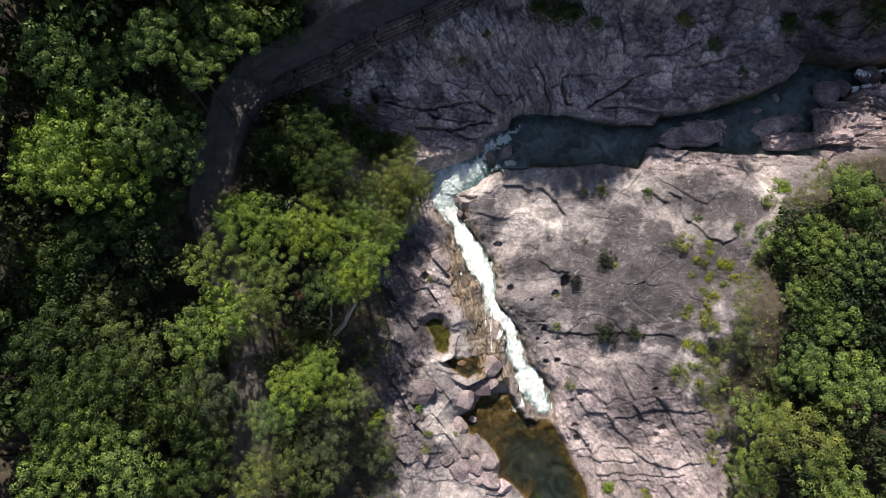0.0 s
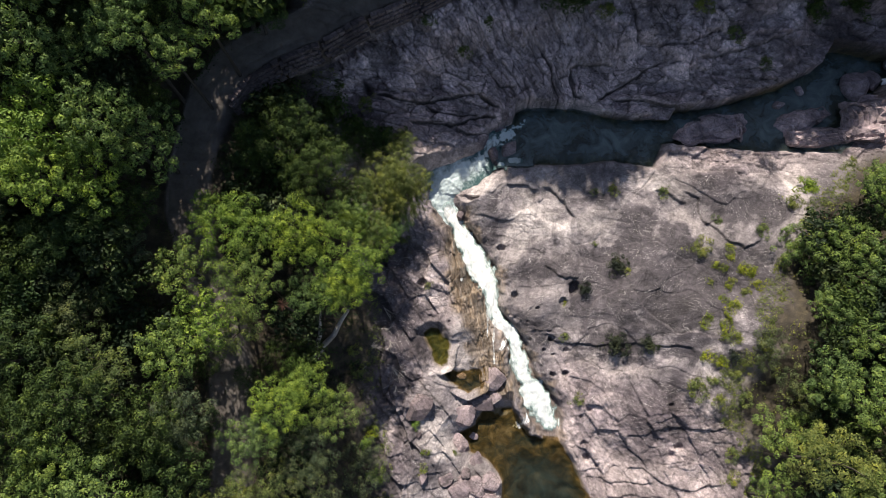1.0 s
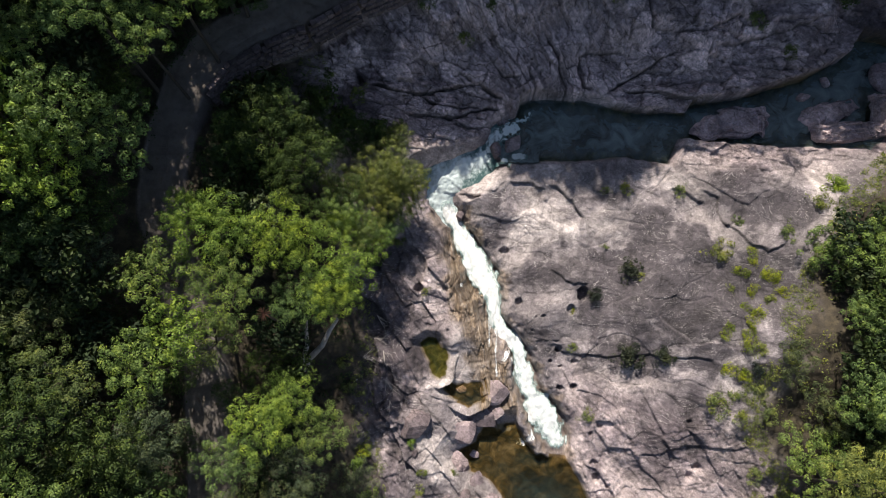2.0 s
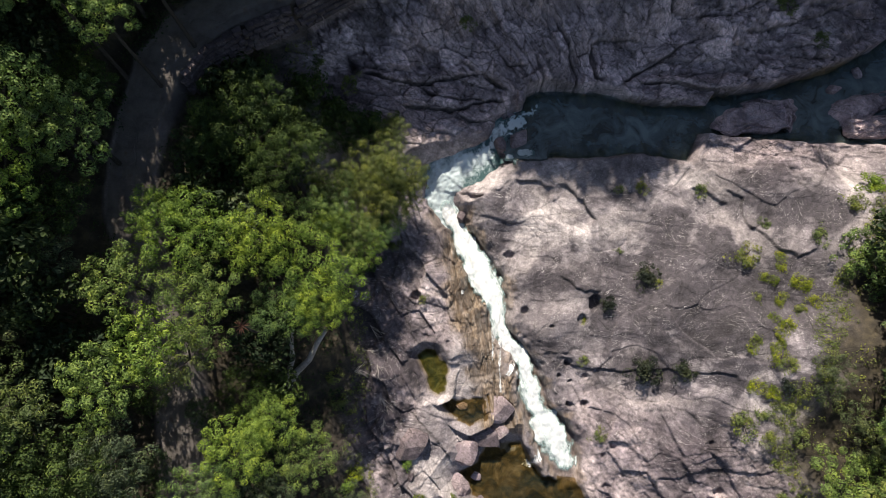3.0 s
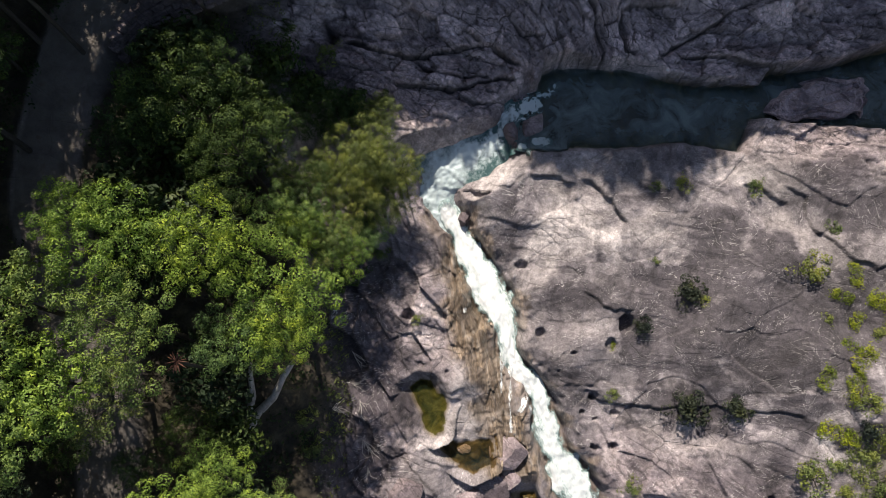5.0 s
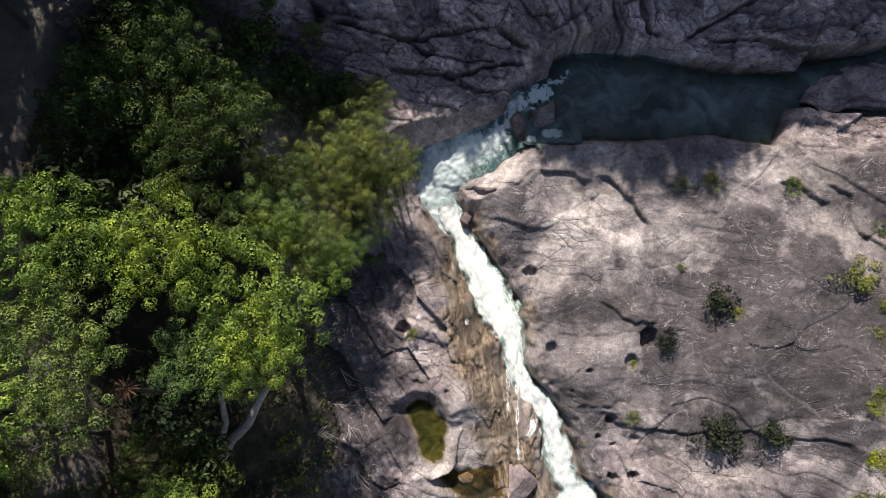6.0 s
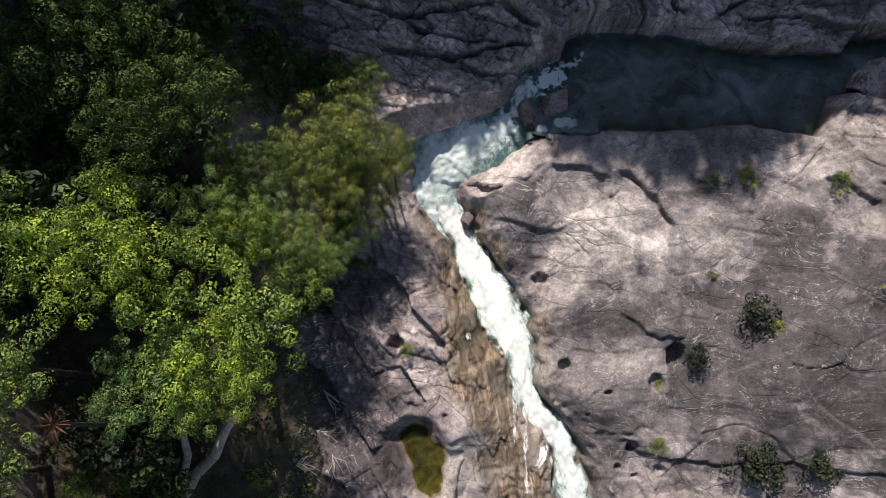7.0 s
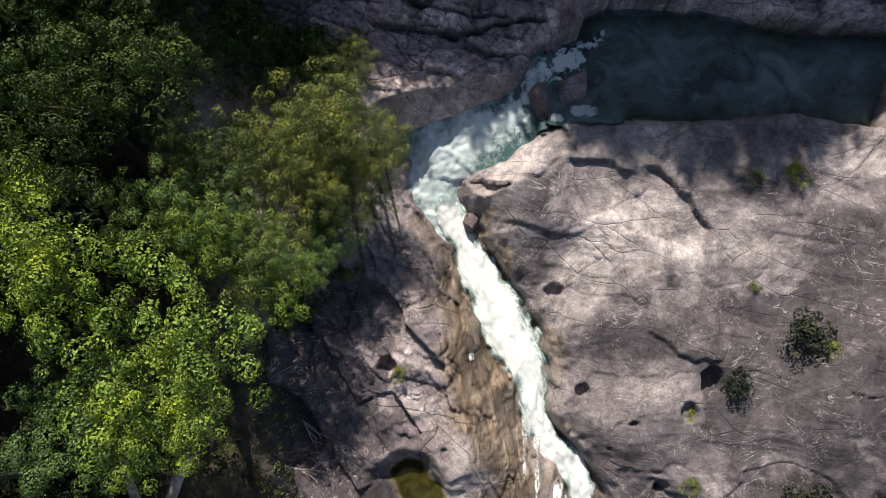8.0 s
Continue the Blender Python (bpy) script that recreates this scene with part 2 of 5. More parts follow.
JOINTS_FOOT = [
    ([(12.8, -10.6), (15.3, -10.9), (18.4, -11.2), (21.3, -11.1), (24.5, -11.0), (26.5, -11.0), (28.8, -11.1), (29.7, -11.6)], 0.12, 0.9, 0.3),
    ([(26.0, 7.7), (27.4, 7.6), (28.8, 6.6), (30.3, 5.8)], 0.14, 0.6, 0.4),
    ([(29.3, 7.6), (31.4, 6.8), (31.6, 4.1), (32.2, 3.5), (34.1, 4.2)], 0.12, 0.6, 0.3),
    ([(31.6, 4.0), (33.2, 3.0), (34.7, 1.3), (35.9, 0.7), (38.0, 1.6)], 0.13, 0.5, 0.5),
    ([(35.7, 12.0), (35.8, 10.1), (36.6, 8.5), (38.0, 6.8), (39.0, 5.3)], 0.08, 0.3, 0.1),
    ([(21.8, -15.7), (21.9, -18.0)], 0.07, 0.2, 0.0),
    ([(16.9, -18.2), (18.6, -18.2), (20.0, -18.7)], 0.1, 0.4, 0.3),
    ([(23.0, -14.5), (24.7, -14.8), (26.7, -16.6)], 0.07, 0.2, 0.08),
    ([(15.1, -18.7), (18.7, -18.2), (20.1, -19.3), (21.9, -21.2)], 0.1, 0.4, 0.2),
    ([(21.8, -22.0), (23.8, -21.9), (26.5, -20.7), (28.8, -20.7), (30.7, -20.8), (34.0, -20.8)], 0.13, 0.6, 0.35),
    ([(19.2, -27.3), (20.6, -27.9), (23.9, -27.8), (25.6, -27.4)], 0.12, 0.5, 0.35),
    ([(22.1, -26.1), (24.1, -25.9), (26.6, -27.6), (30.1, -28.2), (33.4, -27.3)], 0.12, 0.5, 0.35),
    ([(19.8, -29.5), (24.4, -29.0), (30.0, -29.2), (31.7, -28.6)], 0.11, 0.5, 0.3),
    ([(19.6, -30.4), (25.0, -29.7), (27.2, -30.1)], 0.1, 0.4, 0.25),
    ([(29.3, -29.5), (32.1, -31.8)], 0.1, 0.4, 0.2),
    ([(33.8, -24.3), (36.3, -24.1)], 0.16, 0.8, 0.4),
]
JOINTS_WEST = [
    ([(-2.0, -0.4), (-0.6, 0.1), (-0.0, 1.1)], 0.1, 0.4, 0.2),
    ([(-1.4, -7.0), (-0.3, -6.5), (0.4, -6.4)], 0.1, 0.4, 0.2),
    ([(-2.2, -7.3), (-1.4, -7.7), (-0.7, -8.2)], 0.1, 0.4, 0.2),
    ([(0.4, -10.1), (3.0, -9.8)], 0.09, 0.4, 0.2),
    ([(-3.6, -9.0), (-2.2, -9.5), (-0.5, -9.9), (0.4, -10.7), (1.1, -10.6)], 0.14, 0.6, 0.3),
    ([(-2.2, -6.5), (-1.6, -7.0), (-0.7, -6.4), (0.1, -6.3)], 0.1, 0.4, 0.2),
    ([(-3.7, -5.7), (-2.9, -6.8), (-1.9, -7.3), (-1.2, -8.2)], 0.1, 0.4, 0.2),
    ([(-4.0, -14.2), (-1.6, -16.6), (0.4, -19.2), (1.5, -20.4)], 0.1, 0.4, 0.2),
    ([(-1.3, -15.7), (0.9, -16.3), (3.2, -17.0)], 0.1, 0.3, 0.2),
    ([(-8.1, -16.3), (-5.8, -16.1), (-3.5, -15.9)], 0.12, 0.5, 0.3),
    ([(-0.7, -9.5), (0.9, -10.6), (2.5, -11.0)], 0.1, 0.4, 0.2),
    ([(-4.3, -26.0), (-3.8, -29.7), (-3.6, -32.0)], 0.12, 0.6, 0.0),
    ([(-3.2, -26.4), (0.4, -26.5)], 0.09, 0.4, 0.15),
    ([(-2.1, -26.1), (-1.4, -29.2), (1.2, -29.9), (4.5, -29.9)], 0.09, 0.4, 0.15),
    ([(1.2, -26.5), (1.5, -30.0)], 0.09, 0.4, 0.0),
    ([(-6.1, -20.0), (-2.5, -24.0), (1.2, -24.2)], 0.1, 0.4, 0.15),
    ([(-6.8, -18.7), (-5.3, -19.2), (-4.3, -17.9)], 0.12, 0.5, 0.3),
    ([(-1.8, -18.9), (-0.7, -21.7), (-2.0, -23.3)], 0.1, 0.4, 0.2),
    ([(-3.6, -29.8), (1.2, -30.1), (4.8, -30.8), (8.7, -31.1)], 0.1, 0.4, 0.2),
]
JOINTS_CLIFF_WEST = [
    ([(-8.0, 19.2), (-5.0, 18.5), (-2.3, 18.7), (2.3, 19.6), (4.4, 19.9), (7.3, 18.1)], 0.20, 0.9, 0.6),
    ([(-4.1, 16.0), (-1.6, 16.2), (1.1, 16.1), (2.3, 16.2), (4.5, 17.1), (7.4, 17.2)], 0.18, 0.8, 0.5),
    ([(-2.4, 18.6), (-0.6, 17.6), (0.9, 17.2), (4.8, 17.5)], 0.15, 0.6, 0.4),
    ([(1.6, 15.9), (2.3, 15.2), (4.1, 14.8), (6.5, 15.2)], 0.17, 0.6, 0.4),
    ([(1.6, 21.4), (3.0, 20.6), (4.0, 19.7)], 0.15, 0.5, 0.3),
    ([(5.8, 22.5), (7.1, 20.6), (9.5, 20.4)], 0.13, 0.5, 0.3),
    ([(7.0, 23.8), (9.4, 21.0)], 0.15, 0.5, 0.3),
    ([(-9.7, 21.0), (-8.2, 18.6)], 0.35, 0.8, 0.3),
]
JOINTS_CLIFF_EAST = [
    ([(12.2, 24.9), (13.3, 23.1), (13.7, 21.7), (14.6, 19.7), (15.0, 18.1)], 0.15, 0.7, 0.4),
    ([(16.2, 23.2), (16.4, 21.5), (16.7, 19.7), (18.2, 19.6)], 0.4, 1.0, 0.3),
    ([(19.4, 19.4), (20.5, 19.8), (22.9, 21.2), (25.2, 22.7), (27.7, 23.8)], 0.17, 0.8, 0.4),
    ([(21.3, 19.3), (24.6, 19.2), (28.3, 18.5), (31.3, 18.3)], 0.18, 0.8, 0.6),
    ([(15.7, 22.8), (17.3, 23.5), (20.7, 23.6), (21.7, 23.0)], 0.15, 0.6, 0.4),
    ([(10.0, 21.7), (10.9, 19.0), (13.1, 17.9)], 0.14, 0.5, 0.3),
    ([(6.4, 31.3), (8.6, 26.1), (11.5, 24.2)], 0.14, 0.45, 0.4),
    ([(22.4, 30.9), (23.9, 25.7), (29.8, 25.4), (34.9, 27.9)], 0.16, 0.6, 0.3),
    ([(31.0, 24.0), (38.0, 25.5), (44.0, 27.5)], 0.16, 0.6, 0.4),
]
# potholes: u, v, radius, depth
POTHOLES = [(7.5, 0.6, 0.42, 0.8), (9.1, -5.3, 0.5, 0.7), (14.8, -6.0, 0.6, 0.5), (16.2, -4.3, 0.85, 1.0), (11.7, -6.7, 0.16, 0.4), (13.5, -10.5, 0.4, 0.7), (-2.4, -3.6, 0.5, 1.2), (10.5, -8.4, 0.13, 0.4), (8.0, -9.2, 0.13, 0.3), (0.9, -8.3, 0.16, 0.3), (12.6, -12.0, 0.22, 0.5), (15.3, -11.9, 0.26, 0.5), (13.8, -12.6, 0.16, 0.4), (13.7, -15.0, 0.3, 0.5), (15.2, -14.9, 0.3, 0.5), (27.1, -17.9, 0.26, 0.5), (17.3, -23.2, 0.36, 0.6), (17.7, -24.9, 0.6, 0.9), (19.0, -25.9, 0.33, 0.5), (27.5, -24.1, 0.45, 0.7), (28.4, -23.2, 0.4, 0.6), (13.5, -14.9, 0.25, 0.5), (15.2, -14.7, 0.3, 0.6), (16.9, -19.8, 0.28, 0.5), (36.1, -28.4, 0.4, 0.6), (17.9, -18.9, 0.3, 0.5), (28.4, 20.3, 1.3, 1.1), (25.9, 20.1, 0.8, 0.6)]
# stains of their own outline plus painted shade and light: u, v, half-lengths, turn, how dark (pale: minus)
# u -9 to -5: dark bank rock with the trees' shade painted in
STAINS_AND_LIGHT = [(-6.2, -9.0, 3.2, 6.5, 4, 0.5), (16.0, -1.5, 4.5, 3.0, -10, 0.3), (-6.0, -5.0, 2.6, 5.0, 5, 0.8), (24.0, -19.0, 9.0, 5.0, -12, 0.35), (14.0, -16.0, 4.0, 6.0, 20, 0.25), (6.6, 6.2, 3.4, 1.6, 0, 0.55), (21.0, -4.5, 5.0, 7.0, 0, 0.65), (12.5, -1.0, 3.5, 2.0, 10, 0.3), (26.0, 7.5, 8.0, 3.0, -10, 0.3), (26.5, -5.0, 9.5, 6.5, -8, 0.85), (36.0, 6.0, 5.0, 3.6, -35, 0.6), (29.0, -16.5, 5.0, 3.4, -30, 0.15), (-9.0, -11.5, 4.2, 6.5, 0, 0.8), (-6.6, -17.0, 2.6, 2.2, 0, 0.6),
          # u 22, v -11.4: dark strip along the long ledge
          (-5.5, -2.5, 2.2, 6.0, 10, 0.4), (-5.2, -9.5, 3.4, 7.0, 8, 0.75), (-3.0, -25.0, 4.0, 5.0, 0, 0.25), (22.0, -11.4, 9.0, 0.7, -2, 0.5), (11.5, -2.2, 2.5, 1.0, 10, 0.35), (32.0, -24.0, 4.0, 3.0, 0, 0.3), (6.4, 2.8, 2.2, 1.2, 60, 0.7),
          (12.0, 3.4, 5.5, 3.4, -30, -0.6), (19.0, -13.4, 6.0, 2.2, -12, -0.4), (-1.6, -4.0, 1.8, 3.0, 0, -0.3), (-2.0, -8.5, 2.6, 4.0, 10, 0.35), (-0.6, -22.6, 2.6, 2.0, 0, -0.8), (43.5, 9.6, 2.6, 1.2, 60, -0.2),
          # u 15, v 24: painted light, lifts the colour of the shaded cliff
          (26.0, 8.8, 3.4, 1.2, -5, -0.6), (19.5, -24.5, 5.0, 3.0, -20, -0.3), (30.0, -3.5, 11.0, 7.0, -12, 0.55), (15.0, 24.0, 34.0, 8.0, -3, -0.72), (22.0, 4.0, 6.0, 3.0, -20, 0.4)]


def interpolate(line, values, run):
    knots = [0.0]
    for (x0, y0), (x1, y1) in zip(line, line[1:]):
        knots.append(knots[-1] + math.hypot(x1 - x0, y1 - y0))
    return np.interp(run, knots, values)


def ground(u, v):
    """How far the ground stands out of the slope at u, v, and its zones: soil, wet staining, road, open joints, tone of
    the blocks.
    """
    u, v = np.asarray(u, float), np.asarray(v, float)
    top, bottom = 0 * u, 0 * u
    for a, b, w in DOME + WEST + CLIFF + BANKS:
        k = 1 / ((u - a) ** 2 + (v - b) ** 2 + 5.0) ** 2
        top, bottom = top + k * w, bottom + k
    w = top / bottom
    warp_u, warp_v = fbm(u * 0.11, v * 0.11, 3, 3) * 1.2, fbm(u * 0.11, v * 0.11, 3, 5) * 1.2
    # kinds of ground
    shore = inside(u, v, POOL)
    cliff = smooth(9.0, 17.0, v + 0.03 * u + 1.5 * warp_v) * smooth(-24, -16, u)
    west = smooth(4.5, 1.0, u - 0.3 * np.minimum(v, 0) * 0.9 + warp_u) * smooth(-13, -8, u + warp_u) * (1 - cliff)
    soil = np.maximum(smooth(-8.0, -12.5, u + 0.10 * v + warp_u + 2.2 * smooth(2, 14, v)), 0)
    soil = np.where(v > 14, smooth(-11, -17, u + warp_u), soil)
    edge = np.interp(v, (-34, -24, -14, -6, 0, 5, 10, 14), (37.0, 37.0, 35.8, 37.5, 41.0, 46.5, 52.0, 58.0))
    soil = np.maximum(soil, smooth(-3.0, 2.5, u - edge + 1.6 * warp_u + 0.8 * fbm(u * 0.5, v * 0.5, 3, 57)) * smooth(15, 11, v))
    soil = np.maximum(soil, smooth(31.5, 36, v + warp_v))
    rock = 1 - soil
    # rough bedrock of the cliff: tilted blocks along the beds
    wu, wv = 0.3 * warp_u, 0.3 * warp_v

    def crags(turn, long, short, seed):
        c, s = math.cos(radians(turn)), math.sin(radians(turn))
        a, b = c * (u + wu) + s * (v + wv), -s * (u + wu) + c * (v + wv)
        d1, d2, val, ox, oy = cells(a / long, b / short, seed)
        other = np.modf(val * 37.7)[0]
        h = 0.65 * (val - 0.5) + 1.1 * (other - 0.6) * oy + 1.0 * (np.modf(val * 91.3)[0] - 0.5) * ox - 0.35 * np.exp(-((d2 - d1) / 0.04) ** 2)
        e1, e2, val2, ox2, oy2 = cells(a / (0.36 * long), b / (0.36 * short), seed + 1)
        h = h + 0.20 * (val2 - 0.5) + 0.4 * (np.modf(val2 * 37.7)[0] - 0.6) * oy2 + 0.3 * (np.modf(val2 * 91.3)[0] - 0.5) * ox2 - 0.2 * np.exp(-((e2 - e1) / 0.06) ** 2)
        # long beds: straight steps and open cracks
        row = b / 2.7 + 0.10 * fbm(a * 0.15, b * 0.15, 2, seed + 4)
        frac = row - np.floor(row)
        bed = smooth(0.06, 0.015, np.minimum(frac, 1 - frac)) * (grain(a * 0.16, np.floor(row + 0.5) * 5.1, seed + 5) > -0.1)
        f1, f2, val3, ox3, oy3 = cells(a / (0.15 * long), b / (0.13 * short), seed + 2)
        h = h + 0.10 * (val3 - 0.5) + 0.16 * (np.modf(val3 * 37.7)[0] - 0.6) * oy3
        h = h + 0.2 * (0.5 - frac) - 0.22 * bed + 0.05 * fbm(a * 0.8, b * 2.6, 4, seed + 3)
        gap = np.maximum(smooth(0.10, 0.03, d2 - d1) * (val > 0.3), 0.75 * smooth(0.17, 0.05, e2 - e1) * (val2 > 0.5))
        gap = np.maximum(gap, 0.5 * bed)
        return h, gap, 0.6 * val + 0.4 * val2

    steep = smooth(3, 8, u + warp_u) * smooth(24, 18, u + warp_u) + smooth(21.5, 24, v) * smooth(18, 10, u)
    steep = np.clip(steep, 0, 1)
    crag, gap, tone = crags(-8, 3.0, 1.35, 21)
    crag2, gap2, tone2 = crags(-54, 3.2, 1.3, 25)
    crag, gap, tone = crag + steep * (crag2 - crag), np.where(steep > 0.5, gap2, gap), np.where(steep > 0.5, tone2, tone)
    # slabs of the west bank, steeper joints
    c, s = math.cos(radians(62)), math.sin(radians(62))
    a, b = c * (u + wu) - s * (v + wv), s * (u + wu) + c * (v + wv)
    d1, d2, val, ox, oy = cells(a / 3.6, b / 2.2, 31)
    slab = 0.42 * (val - 0.5) - 0.4 * oy - 0.12 * np.exp(-((d2 - d1) / 0.035) ** 2)
    e1, e2, val2, ox2, oy2 = cells(a / 1.2, b / 0.7, 32)
    slab = slab + 0.12 * (val2 - 0.5) - 0.12 * oy2 - 0.06 * np.exp(-((e2 - e1) / 0.05) ** 2) + 0.14 * fbm(a, b, 4, 19) + 0.05 * fbm(a * 0.8, b * 4.0, 3, 20)
    gap_w, tone_w = np.maximum(0.6 * smooth(0.04, 0.01, d2 - d1) * (val > 0.55), 0.3 * smooth(0.06, 0.02, e2 - e1) * (val2 > 0.7)), 0.6 * val + 0.4 * val2
    # the smooth dome
    d1, d2, val, ox, oy = cells((u + 2 * warp_u) / 9.0, (v + 2 * warp_v) / 5.0, 41)
    hull = 0.26 * (val - 0.5) - 0.10 * np.exp(-((d2 - d1) / 0.018) ** 2) + 0.2 * fbm(u * 0.2, v * 0.26, 3, 44) + 0.035 * fbm(u * 0.8, v * 1.3, 5, 45)
    plate = fbm(u * 0.13 + 0.2 * warp_v, v * 0.2, 4, 46) * 3.2
    hull = hull + 0.06 * (np.floor(plate) + smooth(0.86, 1.0, plate - np.floor(plate)))
    foot = smooth(-11, -19, v + 0.15 * (u - 20) + warp_v) * smooth(10, 16, u)
    hull = hull + 0.6 * foot * (slab + 0.15 * crag)
    w = w + rock * (0.85 * cliff * crag + (1 - cliff) * (west * slab + (1 - west) * hull))
    craggy = rock * np.maximum(np.maximum(cliff, 0.4 * west), 0.6 * foot)
    joint = rock * np.maximum(0.62 * cliff * gap, 0.4 * (1 - cliff) * np.maximum(west, 0.9 * foot) * gap_w)
    block = cliff * tone + (1 - cliff) * (np.maximum(west, 0.5 * foot) * tone_w + (1 - np.maximum(west, 0.5 * foot)) * (0.3 + 0.4 * val))
    w = w + soil * 0.35 * fbm(u * 0.35, v * 0.35, 4, 51)
    for line, wide, deep, drop in JOINTS_DOME + JOINTS_FOOT + JOINTS_WEST + JOINTS_CLIFF_WEST + JOINTS_CLIFF_EAST:
        near = (np.abs(u - line[0][0]) < 25) & (np.abs(v - line[0][1]) < 18)
        if not near.any():
            continue
        x, y = u[near] + 0.15 * fbm(u[near] * 0.9, v[near] * 0.9, 2, 61), v[near] + 0.15 * fbm(u[near] * 0.9, v[near] * 0.9, 2, 62)
        d, side, run = along(x, y, line)
        ends = smooth(0, 0.8, run) * smooth(0, 0.8, run.max() - run)
        below = (side < 0) if line[-1][0] > line[0][0] else (side > 0)
        wide = np.maximum(0.11, wide * (0.45 + 0.8 * np.abs(grain(run * 0.6, run * 0, 63))))
        joint[near] = np.maximum(joint[near], ends * smooth(1.1, 0.3, d / wide) * (0.5 + deep) * (0.9 if line[0][1] > 14 else 0.55))
        w[near] -= ends * ((0.7 if line[0][1] > 14 else 0.16) * deep * np.exp(-(d / wide) ** 4) + drop * smooth(-0.04, 0.14, np.where(below, d, -d)) * smooth(3.4, 0.3, d) * (0.9 if line[0][1] > 14 else 0.62) - 0.25 * drop * np.where(below, 0, np.exp(-d / 1.2)))
    for a, b, r, deep in POTHOLES:
        d = np.hypot((u - a) * (1 + 0.25 * math.sin(a * 9)), v - b) + 0.12 * r * grain(u * 2 / r, v * 2 / r, 71)
        w = w - deep * smooth(r * 1.06, r * 0.86, d)
    # water courses
    bed = level(v, POOL_Z)
    pool = smooth(-0.35, 0.3, shore + 0.25 * warp_u * cliff + 0.12 * grain(u * 1.4, v * 1.4, 81))
    w = np.where(shore > -1.5, np.maximum(w, bed + 0.45 * smooth(0.1, -1.2, shore)), w)
    w = w * (1 - pool) + pool * np.minimum(w, bed - 0.3 - 1.1 * smooth(0.0, 3.0, shore) + 0.3 * fbm(u * 0.7, v * 0.7, 3, 83))
    d, side, run = along(u, v, STREAM)
    floor_w, half = interpolate(STREAM, STREAM_W, run), interpolate(STREAM, STREAM_HALF, run)
    cut = smooth(half + 0.4, half - 0.3, d + 0.2 * grain(u * 1.3, v * 1.3, 85)) * (shore < 2.5)
    bank = smooth(half + 2.6, half + 0.3, d)
    w = w * (1 - bank) + bank * np.clip(w, floor_w + 0.25, floor_w + 0.9 + 0.55 * np.maximum(d - half, 0))
    w = w + bank * (1 - cut) * (np.where(side > 0, 0.2, 0.5) * slab + 0.25 * fbm(u * 1.3, v * 0.9, 4, 98))
    w = w * (1 - cut) + cut * np.minimum(w, floor_w - 0.45)
    # the notch through which the pool drains
    notch = inside(u, v, BASIN)
    top = interpolate(CHUTE_LINE, CHUTE_W, along(u, v, CHUTE_LINE)[2])
    at = (notch > -1.6) & (u < 8.2) & (v > 3.6)
    w = np.where(at, np.clip(w, top + 0.45 * smooth(0.0, -0.9, notch), top + 0.5 + 1.1 * np.maximum(-notch, 0)), w)
    dip = smooth(-0.25, 0.2, notch + 0.15 * grain(u * 1.5, v * 1.5, 82)) * (v > 3.4)
    w = w * (1 - dip) + dip * np.minimum(w, top - 0.5)
    low = inside(u, v, LOWPOOL)
    bed = level(v, LOW_Z)
    pool = smooth(-0.4, 0.5, low + 0.2 * grain(u * 1.2, v * 1.2, 86))
    w = np.where((low > -2.0) & (v < -19), np.maximum(w, bed + 0.4 * smooth(0, -1.4, low)), w)
    w = np.where((low > -3.5) & (v < -16) & (u < 9), np.minimum(w, bed + 0.4 + 1.0 * np.maximum(-low, 0)), w)
    w = w * (1 - pool) + pool * np.minimum(w, bed - 0.2 - (0.7 + 2.2 * smooth(-24, -29, v)) * smooth(0, 4.0, low + 0.9 * fbm(u * 0.4, v * 0.4, 2, 88)) + 0.25 * fbm(u * 0.6, v * 0.6, 3, 87))
    w = w + 0.55 * slab * smooth(-0.1, -0.9, low) * smooth(-13, -17, v) * smooth(9, 6, u) * rock
    nook = 0 * u - 9
    for ring, z in ((SIDEPOOL, SIDE_Z), (MOSSPOOL, MOSS_Z)):
        near, bed = inside(u, v, ring), level(v, z)
        w = w + smooth(-1.3, -0.4, near) * (np.minimum(w, bed + 0.4 + 1.3 * np.maximum(-near, 0)) - w)
        w = np.where((near > -0.9) & (near < 0.2), np.maximum(w, bed + 0.3 * smooth(0.1, -0.8, near)), w)
        pool = smooth(-0.3, 0.4, near + 0.15 * grain(u * 1.5, v * 1.5, 89))
        w = w * (1 - pool) + pool * np.minimum(w, bed - 0.12 - 0.3 * smooth(0, 0.9, near) + 0.15 * fbm(u * 1.6, v * 1.6, 3, 90))
        nook = np.maximum(nook, near)
    # the track on its bench, with a wall below it
    d, side, run = along(u, v, ROAD)
    bench = interpolate(ROAD, ROAD_W, run)
    d = d + 0.12 * grain(u * 0.8, v * 0.8, 91)
    flat = np.where(side > 0, smooth(2.2, 1.75, d), smooth(4.6, 1.9, d))
    w = w * (1 - flat) + flat * (bench + 0.06 * fbm(u * 0.9, v * 0.9, 3, 92) - 0.07 * np.exp(-((d - 0.85) / 0.3) ** 2))
    road = smooth(2.35, 1.75, d)
    # unseen wooded hillside behind, raised to shade the cliff and pool
    shade_hill = smooth(35, 62, v + 0.25 * np.clip(-u - 12, 0, 30) + 2 * warp_v) * (1 - 0.9 * smooth(36, 58, u))
    w = w + 23 * shade_hill + 30 * smooth(-52, -95, u) + 16 * smooth(62, 110, u)
    wet_d, _, _ = along(u, v, [(1.8, 1.6), (3.2, -4.4), (4.6, -9.0), (6.2, -12.7), (6.8, -16.5)])
    wet = smooth(3.0, 0.9, wet_d + 0.9 * fbm(u * 0.6, v * 0.6, 3, 95)) + 0.9 * smooth(-0.2, 0.3, np.maximum(low, nook))
